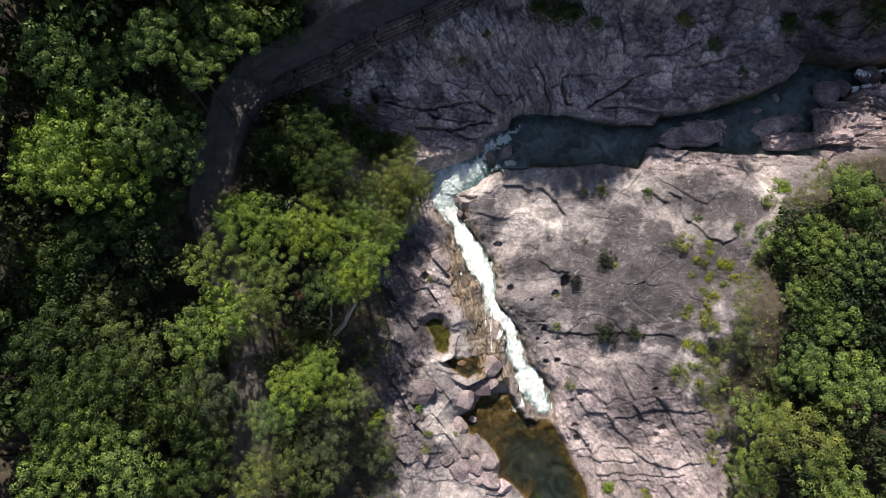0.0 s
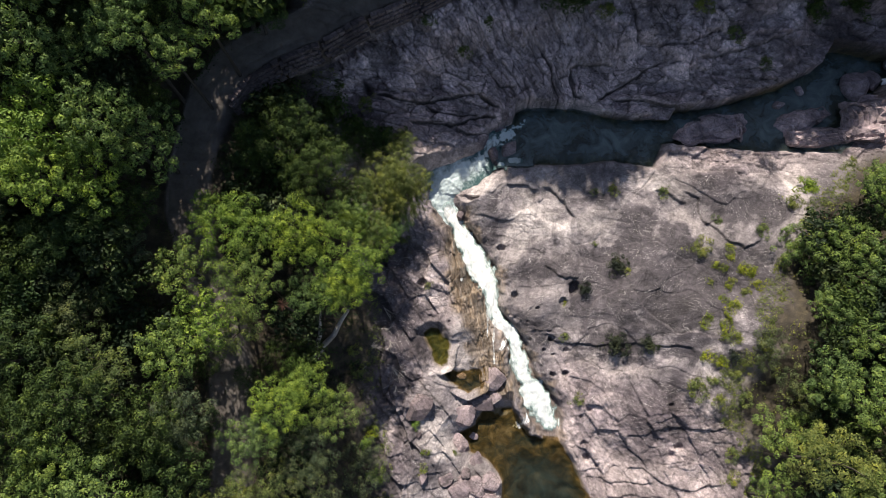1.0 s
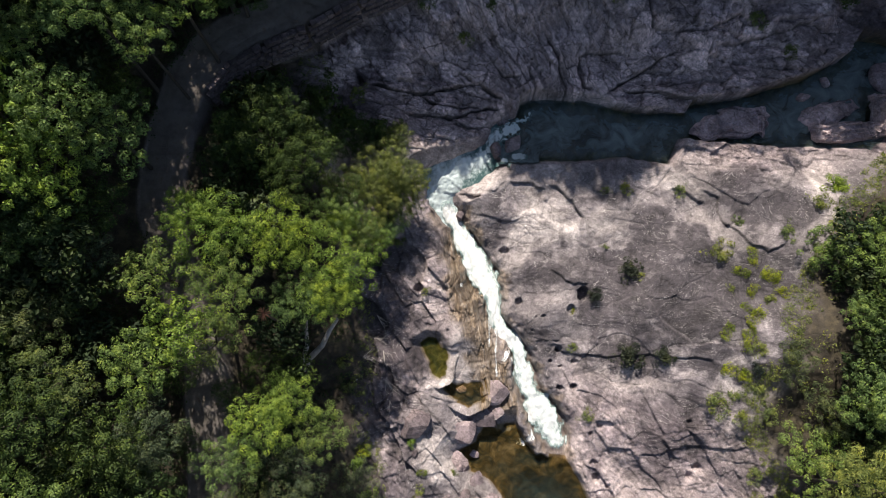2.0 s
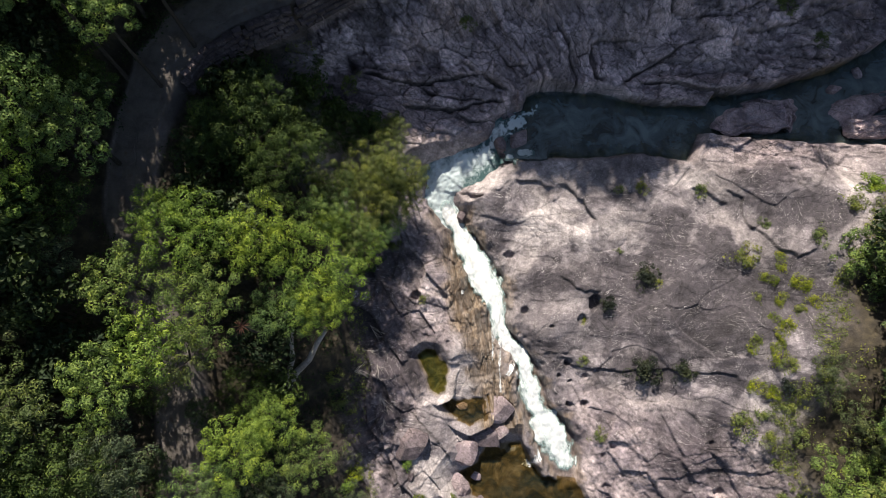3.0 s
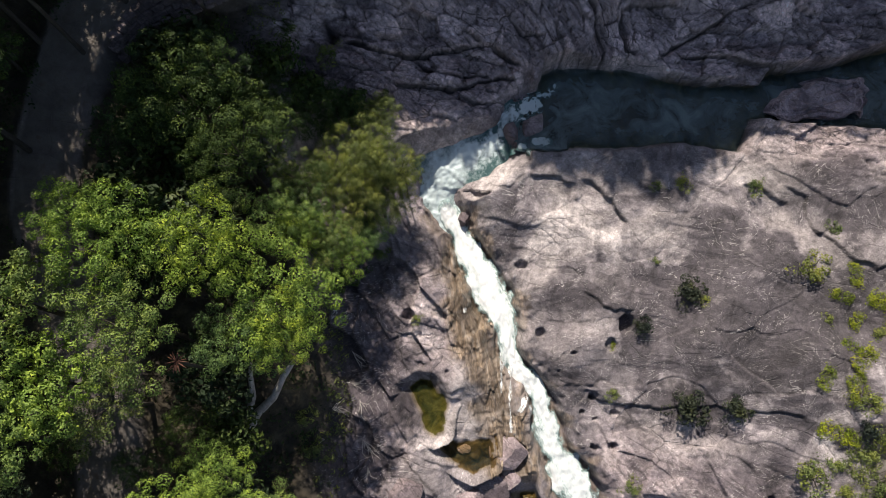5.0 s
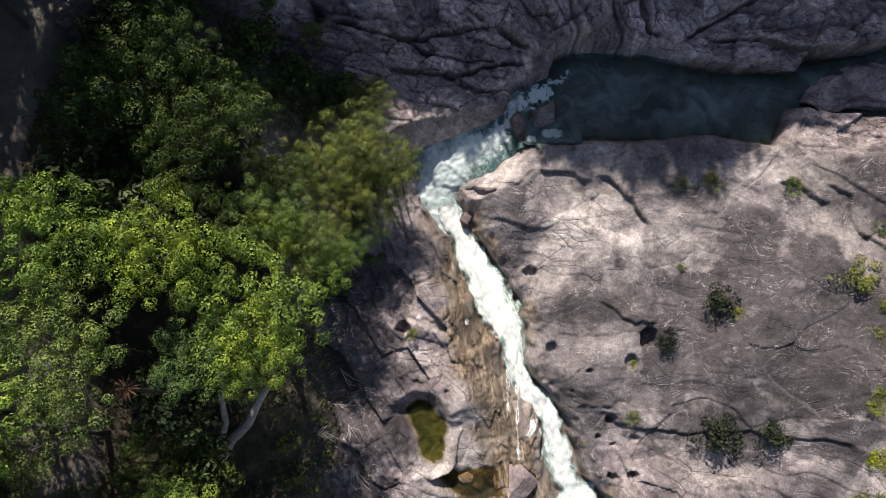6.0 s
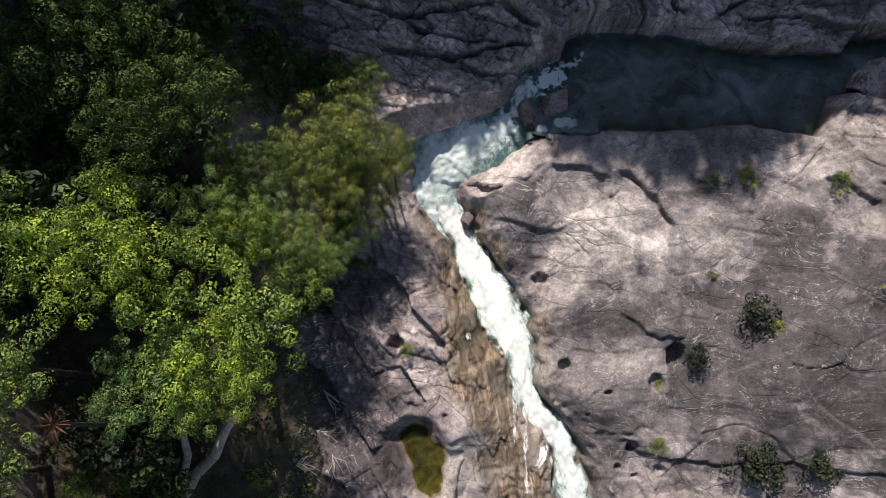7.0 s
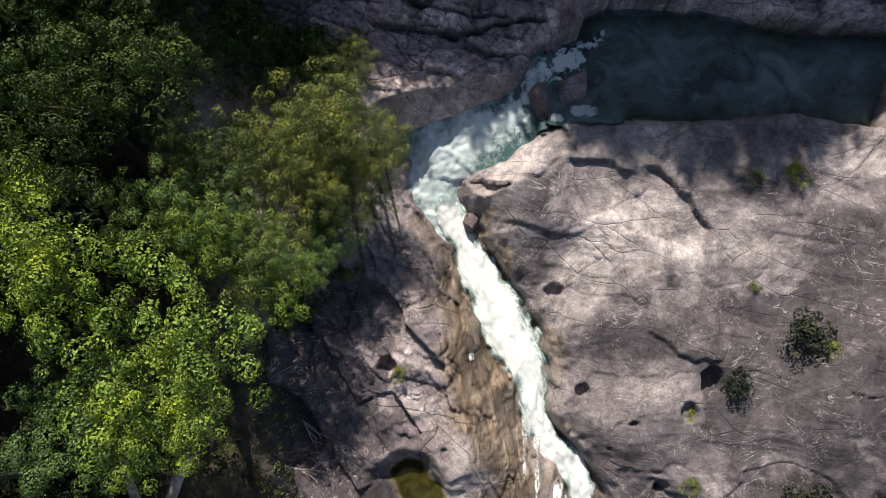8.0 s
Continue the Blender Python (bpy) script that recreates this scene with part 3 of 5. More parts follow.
    wet = np.maximum(wet, 0.55 * smooth(half + 0.9, half + 0.2, along(u, v, STREAM)[0] + 0.9 * fbm(u * 0.7, v * 0.7, 3, 96)) * (v < 6))
    # upright columns of jointed rock beside the cascade
    rib = smooth(3.0, 1.1, wet_d + 0.9 * fbm(u * 0.6, v * 0.6, 3, 95)) * (v > -17.5)
    pillar = (u + 0.10 * v + 0.12 * fbm(u * 0.4, v * 0.25, 3, 34))
    d1, d2, val, ox, oy = cells(pillar / 0.75, v / 2.6, 33)
    e1, e2, val2, ox2, oy2 = cells(pillar / 0.36, v / 1.1, 35)
    seam = np.maximum(smooth(0.14, 0.04, d2 - d1), 0.55 * smooth(0.16, 0.04, e2 - e1) * (val2 > 0.4))
    w = w + rib * (0.30 * (val - 0.5) + 0.10 * (val2 - 0.5) - 0.15 * seam)
    joint = np.maximum(joint, 0.6 * rib * seam)
    block = block * (1 - rib) + rib * (0.6 * val + 0.4 * val2)
    return w, np.clip(soil * (1 - road), 0, 1), np.clip(wet, 0, 1), road, np.clip(joint * (1 - road), 0, 1), block, craggy


def stain_and_light(u, v):
    """Stains and painted shade (plus), bleaching and painted light (minus), over the rock."""
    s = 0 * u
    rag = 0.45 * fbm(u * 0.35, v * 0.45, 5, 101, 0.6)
    for a, b, ru, rv, turn, dark in STAINS_AND_LIGHT:
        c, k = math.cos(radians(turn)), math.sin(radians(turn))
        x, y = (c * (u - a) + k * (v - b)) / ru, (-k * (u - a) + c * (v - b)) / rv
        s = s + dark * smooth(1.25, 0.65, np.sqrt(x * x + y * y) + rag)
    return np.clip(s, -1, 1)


def rest_on(u, v):
    """The ground's w at u, v, from the sheet's own grid."""
    i = int(np.clip(np.searchsorted(US, u) - 1, 0, len(US) - 2))
    j = int(np.clip(np.searchsorted(VS, v) - 1, 0, len(VS) - 2))
    a, b = (u - US[i]) / (US[i + 1] - US[i]), (v - VS[j]) / (VS[j + 1] - VS[j])
    return float((GW[j, i] * (1 - a) + GW[j, i + 1] * a) * (1 - b) + (GW[j + 1, i] * (1 - a) + GW[j + 1, i + 1] * a) * b)


# ---------------------------------------------------------------- building helpers
def mesh_from(name, verts, faces, material, shaded=True):
    me = bpy.data.meshes.new(name)
    verts, faces = np.asarray(verts, np.float32), np.asarray(faces, np.int32)
    n = faces.shape[1]
    me.vertices.add(len(verts))
    me.vertices.foreach_set("co", verts.ravel())
    me.loops.add(faces.size)
    me.loops.foreach_set("vertex_index", faces.ravel())
    me.polygons.add(len(faces))
    me.polygons.foreach_set("loop_start", np.arange(0, faces.size, n, dtype=np.int32))
    me.polygons.foreach_set("loop_total", np.full(len(faces), n, np.int32))
    me.polygons.foreach_set("use_smooth", np.full(len(faces), shaded))
    me.update(calc_edges=True)
    if material:
        me.materials.append(material)
    return me


def part(name, me, parent, label=""):
    ob = new(name, me)
    ob.parent = parent
    return tagged(ob, label)


def quads(rows, cols):
    i = np.arange(rows - 1)[:, None] * cols + np.arange(cols - 1)[None, :]
    i = i.ravel()
    return np.stack([i, i + 1, i + cols + 1, i + cols], 1)


# ---------------------------------------------------------------- materials
def material(name, rough=0.9):
    m = bpy.data.materials.new(name)
    m.use_nodes = True
    b = m.node_tree.nodes["Principled BSDF"]
    b.inputs["Roughness"].default_value = rough
    return m, m.node_tree, b


def node(nt, kind, **values):
    n = nt.nodes.new(kind)
    for key, value in values.items():
        n.inputs[key.replace("_", " ")].default_value = value
    return n


def noise_tex(nt, scale, detail=5.0, rough=0.6, vector=None, distortion=0.0):
    n = node(nt, "ShaderNodeTexNoise", Scale=scale, Detail=detail, Roughness=rough, Distortion=distortion)
    if vector is not None:
        nt.links.new(vector, n.inputs["Vector"])
    return n.outputs["Fac"]


def ramp(nt, fac, *stops):
    n = nt.nodes.new("ShaderNodeValToRGB")
    e = n.color_ramp.elements
    while len(e) < len(stops):
        e.new(0.5)
    for k, (p, col) in zip(e, stops):
        k.position = p
        k.color = (*col, 1) if not isinstance(col, (int, float)) else (col, col, col, 1)
    nt.links.new(fac, n.inputs[0])
    return n.outputs[0]


def mix(nt, fac, a, b, mode="MIX"):
    n = nt.nodes.new("ShaderNodeMix")
    n.data_type, n.blend_type = "RGBA", mode
    for sock, value in ((n.inputs[0], fac), (n.inputs[6], a), (n.inputs[7], b)):
        if isinstance(value, bpy.types.NodeSocket):
            nt.links.new(value, sock)
        elif isinstance(value, tuple):
            sock.default_value = (*value, 1)
        else:
            sock.default_value = value
    return n.outputs[2]


def mathn(nt, op, a, b=0.0):
    n = nt.nodes.new("ShaderNodeMath")
    n.operation = op
    for sock, value in zip(n.inputs, (a, b)):
        if isinstance(value, bpy.types.NodeSocket):
            nt.links.new(value, sock)
        else:
            sock.default_value = value
    return n.outputs[0]


def bump(nt, b, heightfac, strength, distance):
    n = node(nt, "ShaderNodeBump", Strength=strength, Distance=distance)
    nt.links.new(heightfac, n.inputs["Height"])
    nt.links.new(n.outputs[0], b.inputs["Normal"])
    return n


def attribute(nt, name):
    n = nt.nodes.new("ShaderNodeAttribute")
    n.attribute_name = name
    return n.outputs["Fac"]


def place(nt, scale=(1, 1, 1), rot=(0, 0, 0)):
    g = nt.nodes.new("ShaderNodeNewGeometry")
    m = nt.nodes.new("ShaderNodeMapping")
    m.inputs["Scale"].default_value = scale
    m.inputs["Rotation"].default_value = rot
    nt.links.new(g.outputs["Position"], m.inputs["Vector"])
    return m.outputs[0]


def slope_place(nt, turn, scale):
    """Position in the slope's own plane, turned and scaled."""
    g = nt.nodes.new("ShaderNodeNewGeometry")
    a = nt.nodes.new("ShaderNodeMapping")
    a.inputs["Rotation"].default_value = (-radians(LEANING), 0, turn)
    nt.links.new(g.outputs["Position"], a.inputs["Vector"])
    b = nt.nodes.new("ShaderNodeMapping")
    b.inputs["Scale"].default_value = scale
    nt.links.new(a.outputs[0], b.inputs["Vector"])
    return b.outputs[0]


def fissures(nt, vector, scale, wide, wobble=0.12):
    """Thin joint lines between uneven cells: 1 on the line."""
    shift = nt.nodes.new("ShaderNodeTexNoise")
    shift.inputs["Scale"].default_value, shift.inputs["Detail"].default_value = scale * 1.3, 4
    nt.links.new(vector, shift.inputs["Vector"])
    moved = nt.nodes.new("ShaderNodeVectorMath")
    moved.operation = "MULTIPLY_ADD"
    nt.links.new(shift.outputs["Color"], moved.inputs[0])
    moved.inputs[1].default_value = (wobble / scale * 2,) * 3
    nt.links.new(vector, moved.inputs[2])
    cell = nt.nodes.new("ShaderNodeTexVoronoi")
    cell.feature = "DISTANCE_TO_EDGE"
    cell.inputs["Scale"].default_value = scale
    nt.links.new(moved.outputs[0], cell.inputs["Vector"])
    gate = ramp(nt, noise_tex(nt, scale * 0.8, 3, 0.6, vector), (0.42, 0.0), (0.56, 1.0))
    return mathn(nt, "MULTIPLY", ramp(nt, cell.outputs["Distance"], (0.0, 1.0), (wide, 0.0)), gate)


def rock_colour(nt, pos, wear_and_light=None, craggy=1.0):
    """Grey granite with pale washes, dark stains, fissures and fine grain."""
    broad = noise_tex(nt, 0.11, 5, 0.62, pos, 0.8)
    # stains move the tone, and so do the painted shade and light
    if wear_and_light is not None:
        broad = mathn(nt, "SUBTRACT", broad, mathn(nt, "MULTIPLY", wear_and_light, 0.34))
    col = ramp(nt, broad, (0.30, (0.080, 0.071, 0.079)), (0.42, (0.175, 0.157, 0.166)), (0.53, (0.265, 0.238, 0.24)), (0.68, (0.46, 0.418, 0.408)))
    streak = noise_tex(nt, 0.6, 7, 0.72, slope_place(nt, 0.45, (1.0, 0.5, 0.6)), 1.3)
    col = mix(nt, 0.85, col, ramp(nt, streak, (0.30, 0.45), (0.50, 0.95), (0.70, 1.35)), "MULTIPLY")
    scratch = noise_tex(nt, 1.0, 6, 0.75, slope_place(nt, 0.85, (0.35, 3.2, 0.8)), 0.5)
    tone = ramp(nt, scratch, (0.30, 0.55), (0.5, 1.0), (0.68, 1.45))
    col = mix(nt, mathn(nt, "MULTIPLY", craggy, 0.6), col, mix(nt, 1.0, col, tone, "MULTIPLY"))
    col = mix(nt, mathn(nt, "MULTIPLY", craggy, 0.8), col, mix(nt, 1.0, col, (1.22, 1.06, 1.10), "MULTIPLY"))
    sheet = mathn(nt, "MULTIPLY", noise_tex(nt, 0.30, 5, 0.55, slope_place(nt, -0.2, (0.8, 1.25, 0.3)), 0.9), 15.0)
    plate = mathn(nt, "FLOOR", sheet)
    lip = ramp(nt, mathn(nt, "SUBTRACT", sheet, plate), (0.0, 1.0), (0.10, 0.0))
    dice = nt.nodes.new("ShaderNodeTexWhiteNoise")
    dice.noise_dimensions = "1D"
    nt.links.new(plate, dice.inputs["W"])
    col = mix(nt, 0.8, col, ramp(nt, dice.outputs["Value"], (0.0, 0.78), (1.0, 1.2)), "MULTIPLY")
    gate = ramp(nt, noise_tex(nt, 0.5, 4, 0.6, pos), (0.45, 0.0), (0.55, 0.8))
    col = mix(nt, mathn(nt, "MULTIPLY", lip, gate), col, ramp(nt, dice.outputs["Value"], (0.45, (0.10, 0.09, 0.088)), (0.55, (0.58, 0.55, 0.53))))
    wash = noise_tex(nt, 0.16, 6, 0.6, slope_place(nt, 0.6, (0.8, 1.3, 0.4)), 0.6)
    col = mix(nt, 0.75, col, ramp(nt, wash, (0.40, 0.62), (0.43, 0.95), (0.50, 1.0), (0.555, 1.02), (0.575, 1.3)), "MULTIPLY")
    mottle = noise_tex(nt, 2.6, 6, 0.75, pos, 0.6)
    col = mix(nt, 0.7, col, ramp(nt, mottle, (0.34, 0.5), (0.50, 1.0), (0.66, 1.46)), "MULTIPLY")
    veins = noise_tex(nt, 0.3, 7, 0.62, slope_place(nt, 0.5, (1.4, 0.6, 0.5)), 0.9)
    line = ramp(nt, veins, (0.49, 0.0), (0.5, 1.0), (0.51, 0.0))
    wisp = noise_tex(nt, 0.55, 4, 0.55, slope_place(nt, 0.35, (0.7, 1.7, 0.5)), 1.1)
    shred = ramp(nt, noise_tex(nt, 0.7, 5, 0.65, pos), (0.46, 0.0), (0.64, 0.3))
    col = mix(nt, mathn(nt, "MULTIPLY", ramp(nt, wisp, (0.470, 0.0), (0.480, 1.0), (0.492, 0.0)), shred), col, (0.50, 0.47, 0.455))
    col = mix(nt, mathn(nt, "MULTIPLY", ramp(nt, wisp, (0.552, 0.0), (0.560, 1.0), (0.570, 0.0)), shred), col, (0.085, 0.075, 0.072))
    col = mix(nt, mathn(nt, "MULTIPLY", mathn(nt, "MULTIPLY", line, gate), 0.12), col, (0.60, 0.57, 0.55))
    one = fissures(nt, slope_place(nt, 0.3, (0.6, 1.5, 0.4)), 0.35, 0.016)
    two = fissures(nt, slope_place(nt, -0.9, (0.5, 2.2, 0.4)), 0.7, 0.018, 0.4)
    three = fissures(nt, slope_place(nt, 0.75, (0.45, 2.0, 0.4)), 1.5, 0.035, 0.3)
    crack = mathn(nt, "MULTIPLY", mathn(nt, "MAXIMUM", one, mathn(nt, "MULTIPLY", two, 0.6)), mathn(nt, "ADD", mathn(nt, "MULTIPLY", craggy, 0.62), 0.38))
    crack = mathn(nt, "MAXIMUM", crack, mathn(nt, "MULTIPLY", three, craggy))
    col = mix(nt, mathn(nt, "MULTIPLY", crack, 0.8), col, (0.045, 0.04, 0.036))
    speck = noise_tex(nt, 8, 6, 0.8, pos)
    col = mix(nt, 0.6, col, ramp(nt, speck, (0.34, 0.6), (0.5, 1.0), (0.66, 1.4)), "MULTIPLY")
    return col, mathn(nt, "ADD", mathn(nt, "ADD", mathn(nt, "MULTIPLY", plate, 0.07), mathn(nt, "ADD", mathn(nt, "MULTIPLY", streak, 0.3), mathn(nt, "MULTIPLY", mathn(nt, "MULTIPLY", scratch, craggy), 0.7))), mathn(nt, "MULTIPLY", mottle, 0.22)), crack, speck


def make_ground_material():
    m, nt, b = material("bedrock", 0.82)
    pos = place(nt)
    col, streak, crack, speck = rock_colour(nt, pos, attribute(nt, "stain_light"), attribute(nt, "craggy"))
    wetcol = ramp(nt, noise_tex(nt, 1.1, 7, 0.72, slope_place(nt, -0.25, (2.4, 0.4, 0.6)), 0.5), (0.32, (0.055, 0.034, 0.017)), (0.43, (0.155, 0.105, 0.056)), (0.54, (0.28, 0.21, 0.14)), (0.68, (0.45, 0.40, 0.34)))
    # upright jointed columns in the wet rock: a tone for each and thin dark seams
    upright = slope_place(nt, -0.08, (1.7, 0.36, 0.3))
    column = nt.nodes.new("ShaderNodeTexVoronoi")
    column.inputs["Scale"].default_value = 1.0
    nt.links.new(upright, column.inputs["Vector"])
    wetcol = mix(nt, 1.0, wetcol, ramp(nt, column.outputs["Color"], (0.15, 0.62), (0.5, 1.0), (0.85, 1.5)), "MULTIPLY")
    wetcol = mix(nt, mathn(nt, "MULTIPLY", fissures(nt, upright, 1.0, 0.05, 0.05), 0.85), wetcol, (0.03, 0.018, 0.01))
    wetcol = mix(nt, mathn(nt, "MULTIPLY", fissures(nt, upright, 2.2, 0.05, 0.08), 0.6), wetcol, (0.05, 0.03, 0.015))
    col = mix(nt, mathn(nt, "MULTIPLY", attribute(nt, "wet"), 0.85), col, wetcol)
    col = mix(nt, 1.0, col, ramp(nt, attribute(nt, "block"), (0.15, 0.62), (0.5, 0.98), (0.85, 1.38)), "MULTIPLY")
    col = mix(nt, mathn(nt, "MULTIPLY", attribute(nt, "joint"), 0.8), col, (0.028, 0.025, 0.022))
    silt = ramp(nt, noise_tex(nt, 0.55, 7, 0.68, pos, 1.4), (0.34, (0.018, 0.022, 0.010)), (0.46, (0.075, 0.062, 0.026)), (0.56, (0.15, 0.115, 0.05)), (0.68, (0.24, 0.20, 0.13)))
    col = mix(nt, attribute(nt, "bed"), col, silt)
    earth = ramp(nt, noise_tex(nt, 0.7, 6, 0.7, pos), (0.3, (0.015, 0.013, 0.009)), (0.5, (0.045, 0.037, 0.024)), (0.62, (0.085, 0.07, 0.042)), (0.72, (0.055, 0.065, 0.02)))
    col = mix(nt, attribute(nt, "soil"), col, earth)
    track = ramp(nt, noise_tex(nt, 0.8, 6, 0.65, pos), (0.3, (0.085, 0.072, 0.062)), (0.6, (0.15, 0.135, 0.122)), (0.75, (0.12, 0.08, 0.058)))
    col = mix(nt, attribute(nt, "road"), col, track)
    nt.links.new(col, b.inputs["Base Color"])
    rough = mathn(nt, "SUBTRACT", 0.85, mathn(nt, "MULTIPLY", attribute(nt, "wet"), 0.5))
    nt.links.new(rough, b.inputs["Roughness"])
    relief = mathn(nt, "ADD", mathn(nt, "MULTIPLY", streak, 1.0), mathn(nt, "MULTIPLY", speck, 0.25))
    relief = mathn(nt, "SUBTRACT", relief, mathn(nt, "MULTIPLY", crack, 0.5))
    bump(nt, b, relief, 0.9, 0.3)
    return m


def make_rock_material(name, tone=1.0):
    m, nt, b = material(name, 0.85)
    tc = nt.nodes.new("ShaderNodeNewGeometry").outputs["Position"]
    col, streak, crack, speck = rock_colour(nt, tc)
    col = mix(nt, 1.0, col, (tone, tone, tone), "MULTIPLY")
    nt.links.new(col, b.inputs["Base Color"])
    bump(nt, b, mathn(nt, "ADD", streak, mathn(nt, "MULTIPLY", speck, 0.3)), 0.8, 0.18)
    return m


def make_leaf_material(name, dark, mid, light):
    m, nt, b = material(name, 0.6)
    g = nt.nodes.new("ShaderNodeNewGeometry")
    info = nt.nodes.new("ShaderNodeObjectInfo")
    col = ramp(nt, g.outputs["Random Per Island"], (0.0, tuple(0.8 * a + 0.2 * b for a, b in zip(dark, mid))), (0.5, mid), (1.0, tuple(0.85 * a + 0.15 * b for a, b in zip(light, mid))))
    clump = noise_tex(nt, 0.85, 3, 0.6, g.outputs["Position"])
    col = mix(nt, 0.8, col, ramp(nt, clump, (0.34, (0.42, 0.5, 0.5)), (0.50, (1, 1, 1)), (0.66, (1.6, 1.42, 0.85))), "MULTIPLY")
    col = mix(nt, 0.7, col, ramp(nt, info.outputs["Random"], (0.0, (0.72, 0.82, 0.85)), (0.4, (1, 1, 1)), (0.75, (1.25, 1.18, 0.85)), (1.0, (1.2, 1.05, 0.85))), "MULTIPLY")
    col = mix(nt, 1.0, col, (0.94, 1.0, 1.22), "MULTIPLY")
    nt.links.new(col, b.inputs["Base Color"])
    b.inputs["Specular IOR Level"].default_value = 0.18
    thin = nt.nodes.new("ShaderNodeBsdfTranslucent")
    nt.links.new(mix(nt, 1.0, col, (1.0, 1.15, 0.5), "MULTIPLY"), thin.inputs["Color"])
    blend = nt.nodes.new("ShaderNodeMixShader")
    blend.inputs[0].default_value = 0.14
    nt.links.new(b.outputs[0], blend.inputs[1])
    nt.links.new(thin.outputs[0], blend.inputs[2])
    nt.links.new(blend.outputs[0], nt.nodes["Material Output"].inputs["Surface"])
    return m


def make_bark_material():
    m, nt, b = material("bark", 0.9)
    col = ramp(nt, noise_tex(nt, 3, 5, 0.7, place(nt, (3, 3, 0.5))), (0.3, (0.025, 0.020, 0.016)), (0.55, (0.06, 0.051, 0.042)), (0.75, (0.11, 0.10, 0.085)))
    nt.links.new(col, b.inputs["Base Color"])
    bump(nt, b, noise_tex(nt, 6, 5, 0.7, place(nt, (3, 3, 0.6))), 0.7, 0.05)
    return m


def make_water_material(name, tint, clear, through_tint, rough=0.05, ripple=0.25, scale=1.6):
    """Water: a clear part that shows the bed, and the tint of its depth."""
    m, nt, b = material(name, rough)
    b.inputs["IOR"].default_value = 1.33
    pos = place(nt)
    deep = ramp(nt, noise_tex(nt, 0.4, 7, 0.66, pos, 1.2), (0.36, tuple(0.4 * c for c in tint)), (0.64, tuple(1.7 * c for c in tint)))
    nt.links.new(deep, b.inputs["Base Color"])
    glass = nt.nodes.new("ShaderNodeBsdfTransparent")
    glass.inputs[0].default_value = (*through_tint, 1)
    blend = nt.nodes.new("ShaderNodeMixShader")
    fac = mathn(nt, "MULTIPLY", attribute(nt, "shallow"), clear)
    nt.links.new(fac, blend.inputs[0])
    nt.links.new(b.outputs[0], blend.inputs[1])
    nt.links.new(glass.outputs[0], blend.inputs[2])
    nt.links.new(blend.outputs[0], nt.nodes["Material Output"].inputs["Surface"])
    bump(nt, b, noise_tex(nt, scale, 5, 0.6, place(nt, (1, 1.6, 1)), 0.8), ripple, 0.15)
    return m


def make_foam_material(name, cover, tint, spread=0.14, torn=0.39, stretch=(2.2, 0.6, 0.6), white=(0.74, 0.77, 0.78), start=0.42, fade=0.32):
    """White water: torn foam, thinner towards its edges."""
    m, nt, b = material(name, 0.55)
    b.inputs["Base Color"].default_value = (0.86, 0.9, 0.9, 1)
    pos = place(nt)
    streaks = noise_tex(nt, 2.3, 8, 0.78, slope_place(nt, -0.4, stretch), 1.0)
    clots = noise_tex(nt, 5.0, 5, 0.7, pos, 0.6)
    body = mathn(nt, "ADD", mathn(nt, "MULTIPLY", streaks, 0.7), mathn(nt, "MULTIPLY", clots, 0.3))
    amount = mathn(nt, "ADD", body, mathn(nt, "SUBTRACT", attribute(nt, "foam"), cover))
    shade = ramp(nt, amount, (start, tint), (start + spread, tuple(0.35 * c + 0.62 * k for c, k in zip(tint, white))), (start + 0.04 + 2 * spread, white))
    nt.links.new(shade, b.inputs["Base Color"])
    hole = nt.nodes.new("ShaderNodeBsdfTransparent")
    blend = nt.nodes.new("ShaderNodeMixShader")
    nt.links.new(ramp(nt, mathn(nt, "ADD", body, attribute(nt, "foam")), (torn, 0.0), (torn + fade, 1.0)), blend.inputs[0])
    nt.links.new(hole.outputs[0], blend.inputs[1])
    nt.links.new(b.outputs[0], blend.inputs[2])
    nt.links.new(blend.outputs[0], nt.nodes["Material Output"].inputs["Surface"])
    bump(nt, b, body, 0.45, 0.15)
    return m


BEDROCK = make_ground_material()
ROCK = make_rock_material("granite")
DARK_ROCK = make_rock_material("weathered_granite", 0.62)
# the granite at a third of its tone, for the wall
WALL_STONE = make_rock_material("dark_stone", 0.33)
BARK = make_bark_material()
LEAF_BRIGHT = make_leaf_material("leaf_bright", (0.085, 0.135, 0.026), (0.185, 0.268, 0.046), (0.32, 0.41, 0.078))
LEAF_DEEP = make_leaf_material("leaf_deep", (0.020, 0.040, 0.013), (0.048, 0.080, 0.022), (0.10, 0.145, 0.040))
LEAF_FRESH = make_leaf_material("leaf_fresh", (0.07, 0.115, 0.034), (0.138, 0.205, 0.056), (0.24, 0.32, 0.10))
LEAF_OLIVE = make_leaf_material("leaf_olive", (0.088, 0.112, 0.032), (0.16, 0.19, 0.054), (0.25, 0.275, 0.085))
LEAF_GREY = make_leaf_material("leaf_grey", (0.055, 0.075, 0.036), (0.10, 0.125, 0.058), (0.16, 0.185, 0.085))
# green darkened to hold the shade in the gaps between crowns
LEAF_SHADED = make_leaf_material("leaf_shaded", (0.014, 0.026, 0.011), (0.030, 0.048, 0.019), (0.055, 0.08, 0.03))
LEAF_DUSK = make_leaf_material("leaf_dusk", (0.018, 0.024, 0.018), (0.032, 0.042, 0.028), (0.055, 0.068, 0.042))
LEAF_YELLOW = make_leaf_material("leaf_yellow", (0.12, 0.15, 0.016), (0.20, 0.24, 0.022), (0.30, 0.33, 0.04))
